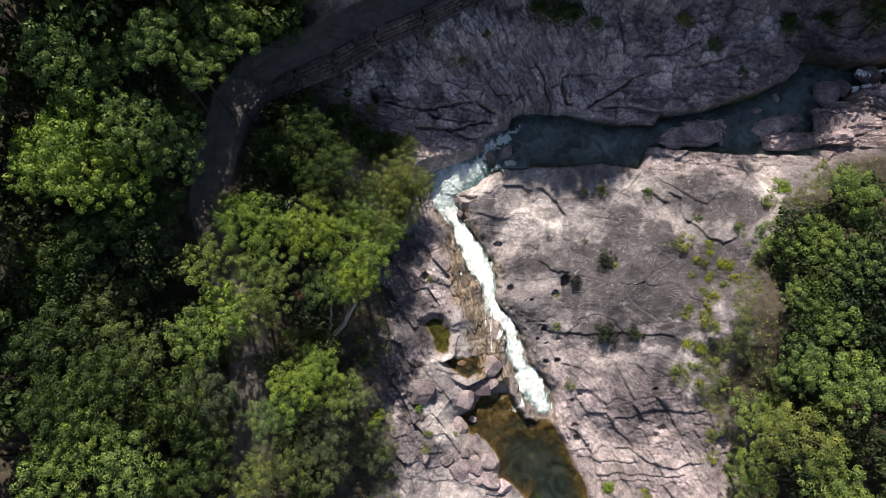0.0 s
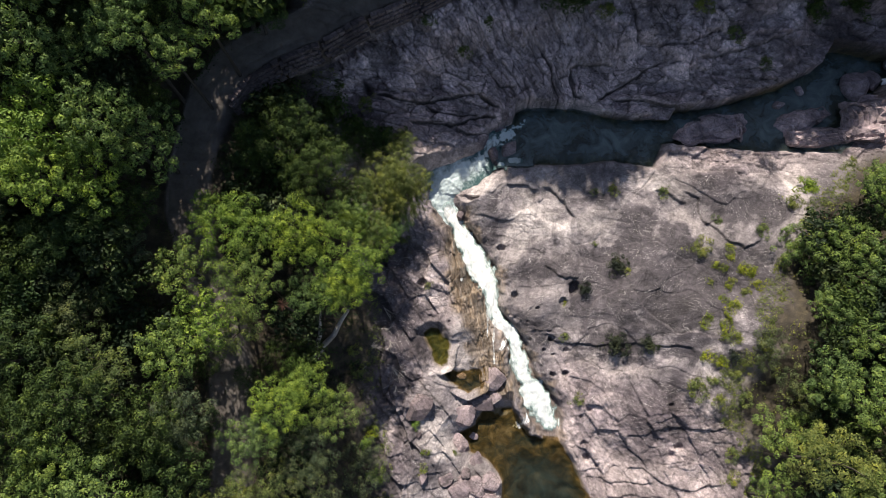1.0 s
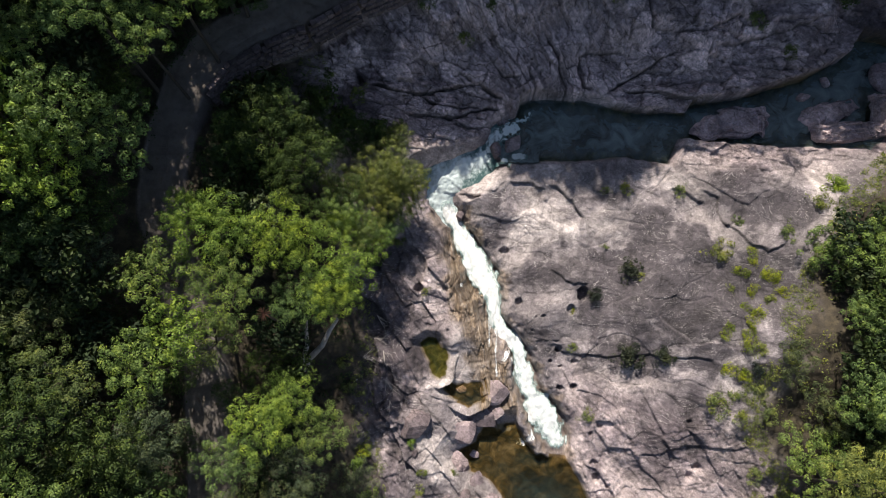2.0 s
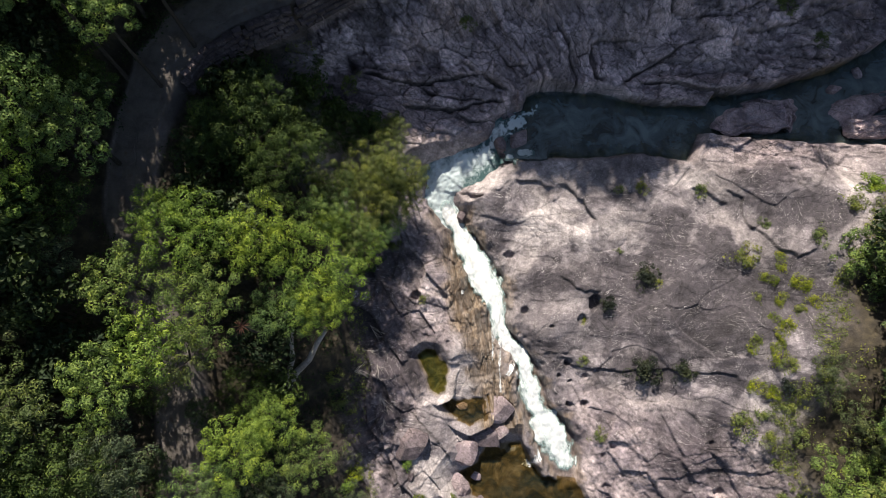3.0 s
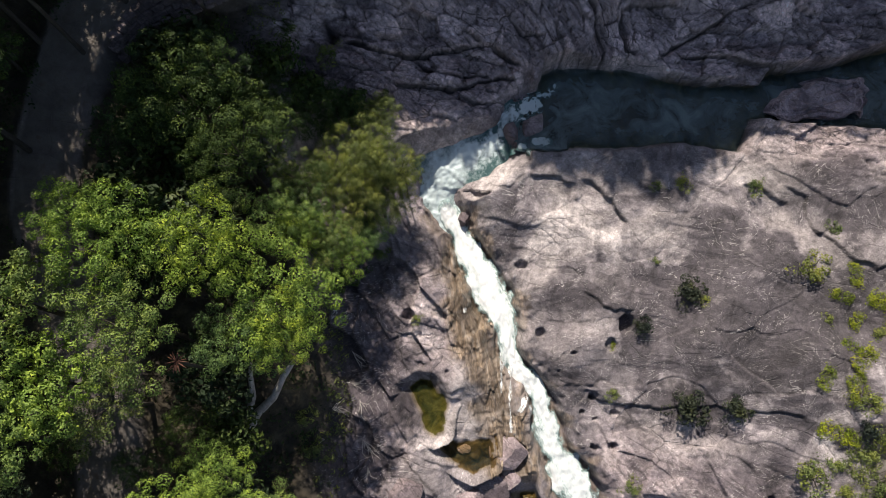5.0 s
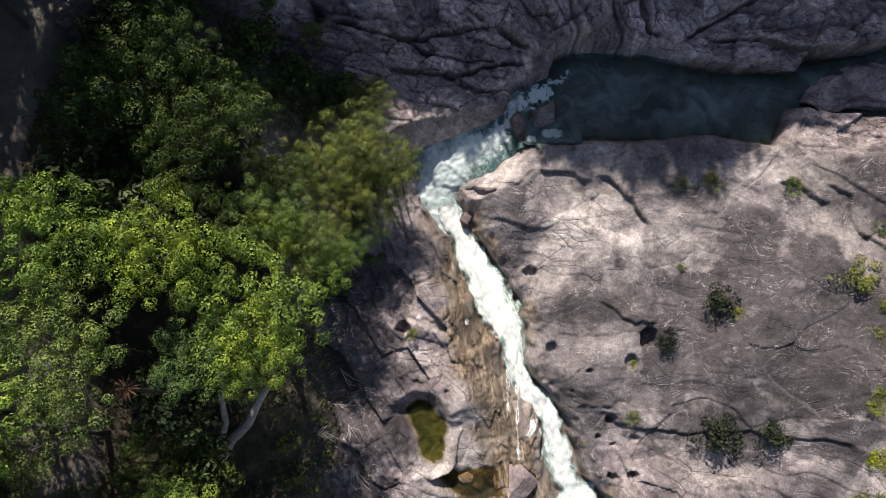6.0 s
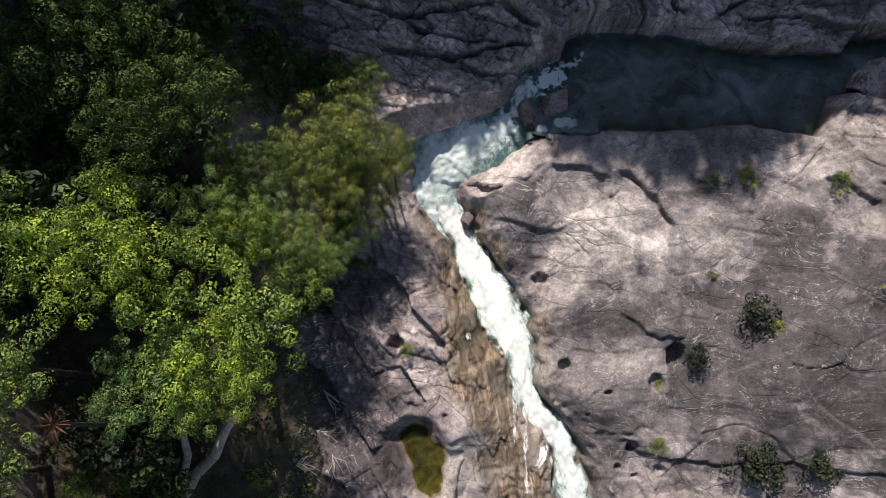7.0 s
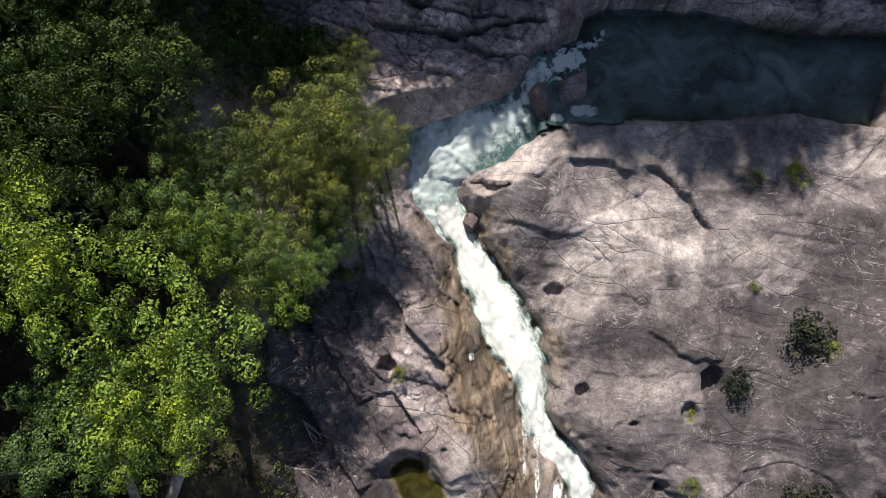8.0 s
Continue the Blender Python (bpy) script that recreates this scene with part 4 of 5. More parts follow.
POOL_WATER = make_water_material("pool_water", (0.098, 0.138, 0.146), 0.9, (0.60, 0.72, 0.70), 0.10, 0.7, 2.4)
AMBER_WATER = make_water_material("amber_water", (0.016, 0.024, 0.020), 0.97, (0.78, 0.70, 0.52))
MOSS_WATER = make_water_material("moss_water", (0.02, 0.03, 0.012), 0.95, (0.66, 0.68, 0.42))
FOAM = make_foam_material("white_foam", 0.20, (0.30, 0.44, 0.43), 0.15, 0.38, white=(0.74, 0.78, 0.78), start=0.36)
CHUTE = make_foam_material("chute_foam", 0.0, (0.030, 0.090, 0.092), 0.23, -1.15, (1.5, 0.9, 0.9), (0.56, 0.67, 0.68), 0.27, 0.95)
TRICKLE = make_foam_material("thin_foam", 0.0, (0.62, 0.68, 0.68), 0.12, 0.46, (2.6, 0.5, 0.6), (0.86, 0.88, 0.88), 0.40, 0.16)

# ---------------------------------------------------------------- ground sheet
def graded(a, b, c, d, fine, coarse, far):
    """Steps from a to d, finer between b and c, widening to the horizon."""
    mid = np.concatenate([np.arange(a, b, coarse), np.arange(b, c, fine), np.arange(c, d, coarse)])
    lo, hi, step = [], [], coarse
    x, y = mid[0], mid[-1]
    while mid[0] - x < far:
        step *= 1.22
        x, y = x - step, y + step
        lo.append(x)
        hi.append(y)
    return np.concatenate([lo[::-1], mid, hi])


US, VS = graded(-40, -12, 36, 60, 0.105, 0.22, 2600), graded(-35, -30, 22, 34, 0.105, 0.17, 2600)
UU, VV = np.meshgrid(US, VS)
flat_u, flat_v = UU.ravel(), VV.ravel()
gw, gsoil, gwet, groad, gjoint, gblock, gcrag = ground(flat_u, flat_v)
GW = gw.reshape(UU.shape)
pts = out(np.stack([flat_u, flat_v, gw], 1))
far = np.maximum(np.maximum(np.abs(flat_u) - 140, np.abs(flat_v) - 140), 0)
pts[:, 2] = np.where(far > 0, pts[:, 2] * np.exp(-far / 160) + 25 * (1 - np.exp(-far / 160)), pts[:, 2])
me = mesh_from("ground", pts, quads(len(VS), len(US)), BEDROCK)
for key, values in (("soil", gsoil), ("wet", gwet), ("road", groad), ("joint", gjoint), ("block", gblock), ("craggy", gcrag), ("bed", smooth(-0.1, 0.4, np.maximum(inside(flat_u, flat_v, LOWPOOL), np.maximum(np.maximum(inside(flat_u, flat_v, SIDEPOOL), inside(flat_u, flat_v, MOSSPOOL)), inside(flat_u, flat_v, POOL))))), ("stain_light", stain_and_light(flat_u, flat_v))):
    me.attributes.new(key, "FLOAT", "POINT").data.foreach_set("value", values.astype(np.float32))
ground_ob = tagged(new("ground", me), "grey granite bedrock with forest soil and a dirt track", "bedrock", kind="structure")


# ---------------------------------------------------------------- water
def level_sheet(name, ring, z, mat, label, step=0.4, grow=0.8, murk=1.0):
    """A level sheet of water that fills a ring, with its rim under the rock."""
    us = np.arange(min(p[0] for p in ring) - 2, max(p[0] for p in ring) + 2, step)
    vs = np.arange(min(p[1] for p in ring) - 2, max(p[1] for p in ring) + 2, step)
    a, b = np.meshgrid(us, vs)
    d = inside(a.ravel(), b.ravel(), ring)
    p = out(np.stack([a.ravel(), b.ravel(), level(b.ravel(), z)], 1))
    p[:, 2] += 0.03 * fbm(a.ravel() * 0.8, b.ravel() * 0.8, 3, 5)
    f = quads(len(vs), len(us))
    f = f[(d[f] > -grow).all(1)]
    used, f = np.unique(f, return_inverse=True)
    me = mesh_from(name, p[used], f.reshape(-1, 4), mat)
    depth = level(b.ravel(), z) - ground(a.ravel(), b.ravel())[0]
    me.attributes.new("shallow", "FLOAT", "POINT").data.foreach_set("value", np.exp(-np.clip(depth[used], 0, 9) / murk).astype(np.float32))
    return tagged(new(name, me), label, "water", kind="structure")


level_sheet("water_pool", POOL, POOL_Z, POOL_WATER, "dark blue-green pool of still river water")
level_sheet("water_lower_pool", LOWPOOL, LOW_Z, AMBER_WATER, "clear amber-brown pool below the falls", murk=1.9)
level_sheet("water_side_pool", SIDEPOOL, SIDE_Z, AMBER_WATER, "small clear amber pool on a rock ledge", 0.2, 0.6, 1.5)
level_sheet("water_moss_pool", MOSSPOOL, MOSS_Z, MOSS_WATER, "small clear mossy side pool in the rock", 0.2, 0.6, 1.5)


def stream_strip(name, line, ws, halves, mat, label, rough, seed, lift=0.0, rim=0.3, gain=0.0, follow=False, lean=0.0):
    """Falling water: a strip with a torn, lumpy surface."""
    knots = [0.0]
    for (x0, y0), (x1, y1) in zip(line, line[1:]):
        knots.append(knots[-1] + math.hypot(x1 - x0, y1 - y0))
    s = np.arange(0, knots[-1], 0.16)
    k = len(s)
    soft = lambda values: np.convolve(np.pad(np.interp(s, knots, values), 9, mode="edge"), np.ones(19) / 19, "valid")
    cu, cv, cw, ch = soft([p[0] for p in line]), soft([p[1] for p in line]), soft(ws), soft(halves)
    du, dv = np.gradient(cu), np.gradient(cv)
    n = np.hypot(du, dv)
    across = np.linspace(-1, 1, 33)
    S, A = np.meshgrid(s, across, indexing="ij")
    wob = 1 + 0.22 * fbm(S * 0.7, A * 0 + 3 * np.sign(A), 3, seed)
    off = A * ch[:, None] * wob
    u = cu[:, None] - off * (dv / n)[:, None]
    v = cv[:, None] + off * (du / n)[:, None]
    body = rough * (fbm(u * 1.9, v * 0.8, 4, seed + 3) * 0.6 + fbm(u * 4.5, v * 2.2, 3, seed + 4) * 0.45)
    w = cw[:, None] + lift + body * (1 - A ** 4) + 0.18 * (1 - A * A) - 0.25 * np.abs(A) ** 3
    if follow:
        w = np.maximum(w, ground(u.ravel(), v.ravel())[0].reshape(u.shape) + 0.04)
    me = mesh_from(name, out(np.stack([u.ravel(), v.ravel(), w.ravel()], 1)), quads(k, len(across)), mat)
    edge = rim - lean * A - 0.35 * smooth(0.06, 0.0, S / s[-1]) - 0.75 * np.abs(A) ** 2.6 + 0.5 * fbm(u * 1.6, v * 0.6, 5, seed + 8, 0.6) * np.abs(A) - 0.5 * smooth(0.95, 1.0, S / s[-1]) + gain * (S / s[-1] - 0.5)
    me.attributes.new("foam", "FLOAT", "POINT").data.foreach_set("value", edge.ravel().astype(np.float32))
    return tagged(new(name, me), label, "water", kind="structure")


def chute_sheet():
    """The pool's outflow through its notch: teal water with foam along the quickest line."""
    us, vs = np.arange(-3.4, 12.6, 0.12), np.arange(3.2, 18.4, 0.12)
    a, b = [g.ravel() for g in np.meshgrid(us, vs)]
    d = inside(a, b, BASIN)
    off, _, run = along(a, b, CHUTE_LINE)
    quick = interpolate(CHUTE_LINE, CHUTE_FOAM, run)
    calm = smooth(6.0, 8.0, a)
    w = np.where(a > 6.5, np.maximum(interpolate(CHUTE_LINE, CHUTE_W, run), level(b, POOL_Z) + 0.035), interpolate(CHUTE_LINE, CHUTE_W, run) + 0.05)
    w = w * (1 - calm) + calm * (level(b, POOL_Z) + 0.035)
    torn = off + 0.7 * fbm(a * 1.0, b * 1.0, 5, 14, 0.65) + 0.35 * fbm(a * 3.4, b * 3.4, 4, 15, 0.65)
    core = 1 / (1 + (np.maximum(torn, 0) / quick) ** 2.6)
    shelf = along(a, b, [(7.2, 11.15), (8.6, 11.5), (10.9, 11.7)])[0] + 0.5 * fbm(a * 1.6, b * 1.6, 4, 16)
    core = np.maximum(core, 0.85 * np.exp(-(np.maximum(shelf, 0) / 0.42) ** 2) * smooth(11.4, 9.6, a))
    w = w + core * (0.10 * fbm(a * 1.6, b * 1.6, 4, 17) + 0.05 * fbm(a * 4.5, b * 4.5, 3, 18)) * (1 - 0.6 * calm)
    f = quads(len(vs), len(us))
    f = f[(d[f] > -0.7).all(1)]
    used, f = np.unique(f, return_inverse=True)
    me = mesh_from("water_chute", out(np.stack([a, b, w], 1))[used], f.reshape(-1, 4), CHUTE)
    foam = 0.66 * core - 0.29 - 1.5 * smooth(6.0, 9.6, a + 0.7 * fbm(a * 0.6, b * 0.6, 3, 19)) * (1 - core)
    me.attributes.new("foam", "FLOAT", "POINT").data.foreach_set("value", foam[used].astype(np.float32))
    return tagged(new("water_chute", me), "turquoise water with torn white foam draining the pool", "water", kind="structure")


chute_sheet()
stream_strip("water_cascade", [(0.4, 6.9)] + FALL_LINE, [-1.55] + FALL_W, [1.3] + [h * (1.34 - 0.008 * k) for k, h in enumerate(FALL_HALF)], FOAM, "white foaming cascade sliding down the granite", 0.15, 11, 0.10, 0.36, -0.12)
for line, ws, half in (([(5.7, -6.6), (5.7, -8.7), (5.6, -10.6)], (0.3, 0.3, 0.3), 0.35),
                       ([(5.9, -7.6), (5.7, -9.3), (5.6, -11.1)], (0.1, 0.1, 0.1), 0.35),
                       ([(6.8, -7.8), (6.5, -10.0), (6.2, -12.1)], (0.1, 0.1, 0.1), 0.3),
                       ([(6.3, -10.8), (6.5, -12.7), (6.4, -14.3)], (0.4, 0.4, 0.4), 0.3),
                       ([(8.3, -10.6), (7.4, -11.9), (7.0, -12.5)], (0.3, 0.3, 0.3), 0.45),
                       ([(8.1, -11.4), (8.6, -12.7)], (0.3, 0.3), 0.4),
                       ([(2.5, -2.7), (2.5, -4.0)], (-0.6, -0.6), 0.4),
                       ([(11.2, -20.3), (9.8, -20.8), (9.5, -22.6)], (0.2, 0.2, 0.2), 0.9),
                       ([(57.2, 25.0), (59.5, 24.4), (63.0, 25.4)], (-2.2, -2.0, -2.2), 0.8), ([(56.4, 22.2), (61.5, 23.2)], (-1.9, -1.9), 0.5)):
    half = [half] * len(line)
    stream_strip("water_trickle", line, ws, half, TRICKLE, "thin white trickle of foaming water over rock", 0.06, 13, 0.05, 0.06, 0.0, True)


# ---------------------------------------------------------------- trees
def leaf_cloud(rng, centres, radii, counts, size, droop=0.25):
    """Folded kite leaves on the shells of many clumps. Returns points and quads."""
    c = np.repeat(centres, counts, 0)
    r = np.repeat(radii, counts)
    n = len(c)
    d = rng.normal(size=(n, 3))
    d[:, 2] = np.abs(d[:, 2]) - 0.4
    d /= np.linalg.norm(d, axis=1)[:, None]
    p = c + d * (r * rng.uniform(0.72, 1.06, n) * (1 + 0.22 * np.sin(5 * d[:, 0] + 40 * r) * np.sin(6 * d[:, 1] + 90 * r)))[:, None] * np.array((1, 1, 0.85))
    way = d * 0.35 + rng.normal(size=(n, 3)) * 0.6
    way[:, 2] -= droop
    way -= 0.85 * d * (way * d).sum(1)[:, None]
    way /= np.linalg.norm(way, axis=1)[:, None]
    face = d * 1.0 + rng.normal(size=(n, 3)) * 0.22 + np.array((0, 0, 0.15))
    wide = np.cross(way, face)
    wide /= np.linalg.norm(wide, axis=1)[:, None] + 1e-6
    nor = np.cross(wide, way)
    L = (size * rng.uniform(0.7, 1.35, n))[:, None]
    W = L * rng.uniform(0.22, 0.34, n)[:, None]
    v = np.stack([p, p + way * L * 0.45 + wide * W + nor * W * 0.2, p + way * L - d * L * 0.12, p + way * L * 0.45 - wide * W + nor * W * 0.2], 1)
    return v.reshape(-1, 3), np.arange(4 * n).reshape(-1, 4)


def tube(points, radii, sides=7):
    """A tapered limb through points."""
    v, f = [], []
    for k, (p, r) in enumerate(zip(points, radii)):
        p = Vector(p)
        q = Vector(points[min(k + 1, len(points) - 1)]) - Vector(points[max(k - 1, 0)])
        q = q.normalized().to_track_quat("Z", "Y")
        for i in range(sides):
            a = 2 * math.pi * i / sides
            v.append(p + q @ Vector((r * math.cos(a), r * math.sin(a), 0)))
        if k:
            o = (k - 1) * sides
            f += [(o + i, o + (i + 1) % sides, o + sides + (i + 1) % sides, o + sides + i) for i in range(sides)]
    return [tuple(p) for p in v], f


def crown_clumps(rng, radius, tall, n, lobes=4):
    """Clump centres on an uneven, lobed dome that hangs below the apex at z = 0."""
    a = rng.uniform(0, 2 * math.pi, lobes)
    lobe = np.stack([np.cos(a) * radius * rng.uniform(0.25, 0.62, lobes), np.sin(a) * radius * rng.uniform(0.25, 0.62, lobes), -tall * rng.uniform(0.15, 0.5, lobes)], 1)
    lobe = np.vstack([[0, 0, -tall * 0.25], lobe])
    size = np.concatenate([[0.62], rng.uniform(0.34, 0.55, lobes)]) * radius
    pick = rng.integers(0, lobes + 1, 6 * n)
    d = rng.normal(size=(6 * n, 3))
    d[:, 2] = np.abs(d[:, 2]) - 0.3
    d /= np.linalg.norm(d, axis=1)[:, None]
    c = lobe[pick] + d * (size[pick] * rng.uniform(0.5, 1.2, 6 * n))[:, None] * np.array((1, 1, 0.95))
    # keep heads that stand apart from each other
    kept, gap = [0], np.linalg.norm(c - c[0], axis=1)
    while len(kept) < n:
        k = int(np.argmax(gap))
        kept.append(k)
        gap = np.minimum(gap, np.linalg.norm(c - c[k], axis=1))
    c = c[kept]
    c[:, 2] -= c[:, 2].max()
    return c, lobe


def build_tree(name, seed, radius, tall, clumps, leaves, size, leaf, label, spread_r=(0.55, 1.05)):
    """A tree whose apex lies at its origin: trunk and limbs below, crown of leaf clumps."""
    rng = np.random.default_rng(seed)
    root = new(name)
    tagged(root, label, "tree", "trees of the forest")
    c, lobe = crown_clumps(rng, radius, tall, clumps)
    r = rng.uniform(*spread_r, clumps)
    counts = (leaves * (r / 0.7) ** 2).astype(int) + 3
    v, f = leaf_cloud(rng, c, r, counts, size)
    part("crown", mesh_from("crown", v, f, leaf, False), root)
    # limbs from the head of the trunk to the lobes and some clumps
    fork = Vector((0, 0, -tall * 0.95))
    for p in lobe:
        p = Vector(p)
        mid = fork.lerp(p, 0.5) + Vector(rng.normal(size=3) * 0.2) + Vector((0, 0, -0.25))
        vs, fs = tube([fork, mid, p], [0.12, 0.07, 0.02], 5)
        part("limb", mesh_from("limb", vs, fs, BARK), root)
    vs, fs = tube([(0.1, 0, -1.0), (0.06, 0.05, -0.7), (-0.05, 0.03, -0.35), (0, 0, 0)], [0.26, 0.21, 0.17, 0.12], 9)
    trunk = part("trunk", mesh_from("trunk", vs, fs, BARK), root)
    trunk.location = fork
    return root


def plant(tree, u, v, w, scale, turn, first=False, sink=0.4, squash=1.0):
    """Stand a tree with its apex at u, v, w of the hillside frame, its trunk down to the ground."""
    apex = np.array((u, v, w), float)
    s = 0.0
    while s < 30:
        q = apex - s * UP
        if q[2] <= rest_on(q[0], q[1]):
            break
        s += 0.25
    p = out([apex])[0]
    m = pose(*p, 0, 0, turn) @ Matrix.Diagonal((scale, scale, scale * squash, 1))
    ob = copy_thing(tree, m)
    for o in ob.children:
        if o.name.startswith("trunk"):
            head = -o.location.z * scale * squash
            o.scale = (1, 1, max(0.3, (s + sink - head)) / (scale * squash))
    return ob


KINDS = [(LEAF_BRIGHT, 0.29, 4.4, "tall broadleaf tree with a bright green sunlit crown"), (LEAF_DEEP, 0.27, 4.2, "dark green broadleaf forest tree with a dense crown"),
         (LEAF_OLIVE, 0.25, 4.0, "olive green broadleaf tree with a loose crown"), (LEAF_DEEP, 0.27, 4.6, "dark green forest tree with clumped foliage"),
         (LEAF_FRESH, 0.28, 4.2, "light green broadleaf tree with rounded leaf clumps"), (LEAF_GREY, 0.24, 3.8, "grey-green tree with thin foliage")]
NEAR = [build_tree("broadleaf_tree", k + 1, 4.0, tall, 66, 430, size * 0.45, leaf, label, (0.26, 0.66)) for k, (leaf, size, tall, label) in enumerate(KINDS)]
MIDDLE = [build_tree("broadleaf_tree", k + 11, 4.0, tall, 60, 230, size * 0.72, leaf, label, (0.28, 0.72)) for k, (leaf, size, tall, label) in enumerate(KINDS)]
UNDER = [build_tree("understorey_tree", k + 31, 4.0, 4.0, 30, 26, 0.62, LEAF_SHADED, "understorey tree with forest shade in its dark leaf colour") for k in range(3)]
DISTANT = [build_tree("broadleaf_tree", k + 21, 4.0, tall, 30, 32, size * 2.1, leaf, label) for k, (leaf, size, tall, label) in enumerate(KINDS)]
# apex u, v, w, crown radius, kind
FOREST_NORTHWEST = [(-28.6, 22.4, 23, 3.0, 1), (-25.8, 24.4, 22, 2.9, 3), (-34.9, 12.5, 27, 4.7, 0), (-38.0, 9.4, 27, 3.6, 0), (-29.9, 12.7, 27, 3.1, 4), (-27.9, 11.5, 22.6, 3.5, 4), (-32.4, 7.7, 24, 3.4, 0), (-34.2, 6.7, 28, 2.8, 0),
                    (-35.6, 19.0, 29, 3.5, 4), (-32.9, 18.5, 25, 2.7, 4), (-27.1, 20.4, 28, 3.0, 4), (-24.3, 18.8, 25, 2.7, 4), (-21.4, 22.3, 25, 3.1, 4), (-18.6, 25.0, 18, 2.9, 1),
                    (-28.7, 16.6, 19, 2.5, 1), (-28.4, 15.3, 17, 2.2, 1)]
FOREST_WEST = [(-34.6, 2.8, 24, 3.3, 1), (-40.0, 1.7, 24, 3.8, 1), (-30.7, 6.3, 19, 3.2, 1), (-31.7, 1.2, 20, 2.9, 5), (-40.9, -3.3, 22, 3.4, 4), (-34.1, -4.2, 22, 3.1, 5),
               (-25.2, -0.6, 20, 3.2, 4), (-22.7, -5.5, 20, 3.2, 0), (-20.4, -7.2, 18, 2.5, 2), (-38.1, -8.4, 26, 3.7, 3), (-33.3, -11.6, 27, 3.6, 3), (-32.1, -9.1, 23, 3.2, 2),
               (-28.6, -14.9, 24, 3.9, 3), (-24.5, -13.5, 22, 3.3, 5), (-25.6, -8.4, 22, 3.3, 4)]
FOREST_SOUTHWEST = [(-36.8, -14.9, 28, 3.3, 3), (-36.8, -20.3, 28, 3.6, 4), (-29.7, -20.0, 28, 3.6, 4), (-25.6, -20.3, 22, 3.5, 3), (-33.8, -16.8, 27, 3.0, 4), (-22.4, -24.1, 20, 3.4, 2),
                    (-27.2, -23.4, 24, 3.0, 3), (-25.0, -17.0, 20, 2.2, 5), (-15.9, -14.8, 19, 3.4, 0), (-18.5, -17.9, 19.5, 3.0, 4), (-13.9, -13.0, 16, 3.0, 0), (-13.4, -19.8, 17, 3.4, 5),
                    (-11.1, -16.4, 16, 2.9, 4), (-18.2, -23.2, 18.5, 3.5, 2), (-13.3, -23.6, 17.5, 3.4, 5), (-8.7, -24.3, 10, 3.1, 5), (-17.0, -10.2, 13.5, 2.6, 1)]
GROVE = [(-9.9, -2.6, 16.4, 2.8, 0), (-22.8, 4.6, 18, 2.6, 0), (-15.2, 15.0, 15.6, 2.7, 3), (-19.4, 12.6, 15.2, 2.8, 3), (-20.4, 3.0, 19, 3.9, 0), (-18.3, -1.7, 20, 3.8, 4), (-14.7, 3.4, 18, 3.6, 0), (-10.5, 0.1, 17, 4.4, 0), (-13.0, -3.0, 16, 3.1, 4), (-16.1, 12.6, 17, 5.0, 3),
         (-13.1, 9.2, 17, 3.4, 1), (-20.7, 11.1, 15, 3.2, 1), (-6.1, 10.0, 9, 3.6, 2), (-9.7, 7.1, 10.5, 3.2, 2), (-4.8, 7.4, 7.0, 2.3, 2), (-8.5, 3.0, 12, 2.8, 2)]
THICKET = [(-24.9, -10.4, 15.0, 2.0, 1), (-20.3, -13.2, 14.2, 1.7, 1), (-24.6, -17.6, 15.0, 1.8, 1), (-20.4, -19.6, 14.4, 1.7, 5), (-4.9, 9.6, 9.5, 2.4, 2), (-3.1, 8.5, 8, 2.3, 2), (-4.5, 6.4, 8, 2.4, 2), (-6.3, 5.9, 9.5, 2.3, 2), (-7.5, 8.1, 10, 2.2, 2), (-3.4, 6.1, 6.5, 1.7, 2), (-5.6, 4.1, 7.5, 2.0, 4),
           (-9.6, 5.5, 12, 2.4, 4), (-11.2, 5.1, 14, 2.3, 4), (-10.1, 7.7, 12, 2.2, 1), (-10.6, 13.4, 8, 2.7, 1), (-8.4, 13.5, 7, 2.4, 1), (-4.9, 13.3, 6, 2.0, 2), (-2.6, 8.3, 6, 1.5, 2),
           (-7.7, 3.2, 12, 1.9, 4), (-9.6, 3.4, 13, 2.0, 0), (-13.5, 14.5, 9, 2.6, 1), (-12.5, 12.0, 12, 2.4, 3)]
FOREST_EAST = [(42.6, 1.4, 9, 3.8, 4), (44.5, 1.7, 13, 3.6, 4), (48.0, 7.4, 14, 3.6, 4), (47.9, -0.6, 15, 3.7, 4), (41.9, -5.4, 14, 2.9, 4), (36.7, -10.0, 10.5, 2.8, 5),
               (45.1, -7.5, 15, 3.7, 4), (40.2, -14.1, 12, 3.4, 5), (38.0, -19.4, 13, 3.8, 4), (37.6, -18.8, 22, 4.4, 2), (44.1, -13.9, 20, 4.4, 4), (36.2, -25.8, 14, 3.6, 4),
               (41.0, -24.2, 22, 4.4, 4), (40.7, -12.4, 16, 3.5, 4), (14.2, 30.5, 8, 2.8, 1), (56.9, 31.2, 6, 3.4, 1)]
OUTSIDE = [(-45, 20, 32, 4.5, 1), (-44, 14, 30, 4.5, 3), (-46, 5, 30, 4.5, 1), (-46, -6, 30, 4.5, 3), (-44, -14, 31, 4.5, 1), (-43, -24, 31, 4.5, 3), (-30, -29, 28, 4.5, 3), (-20, -30, 23, 4.5, 1),
           (-40, 27, 32, 4.5, 3), (-32, 26, 31, 4.5, 1), (-25, 29, 28, 4.5, 3), (52, -20, 24, 4.6, 3), (50, -28, 24, 4.6, 1), (55, -8, 20, 4.6, 3), (55, 3, 18, 4.6, 1), (40, -33, 22, 4.6, 3)]
rng = np.random.default_rng(42)
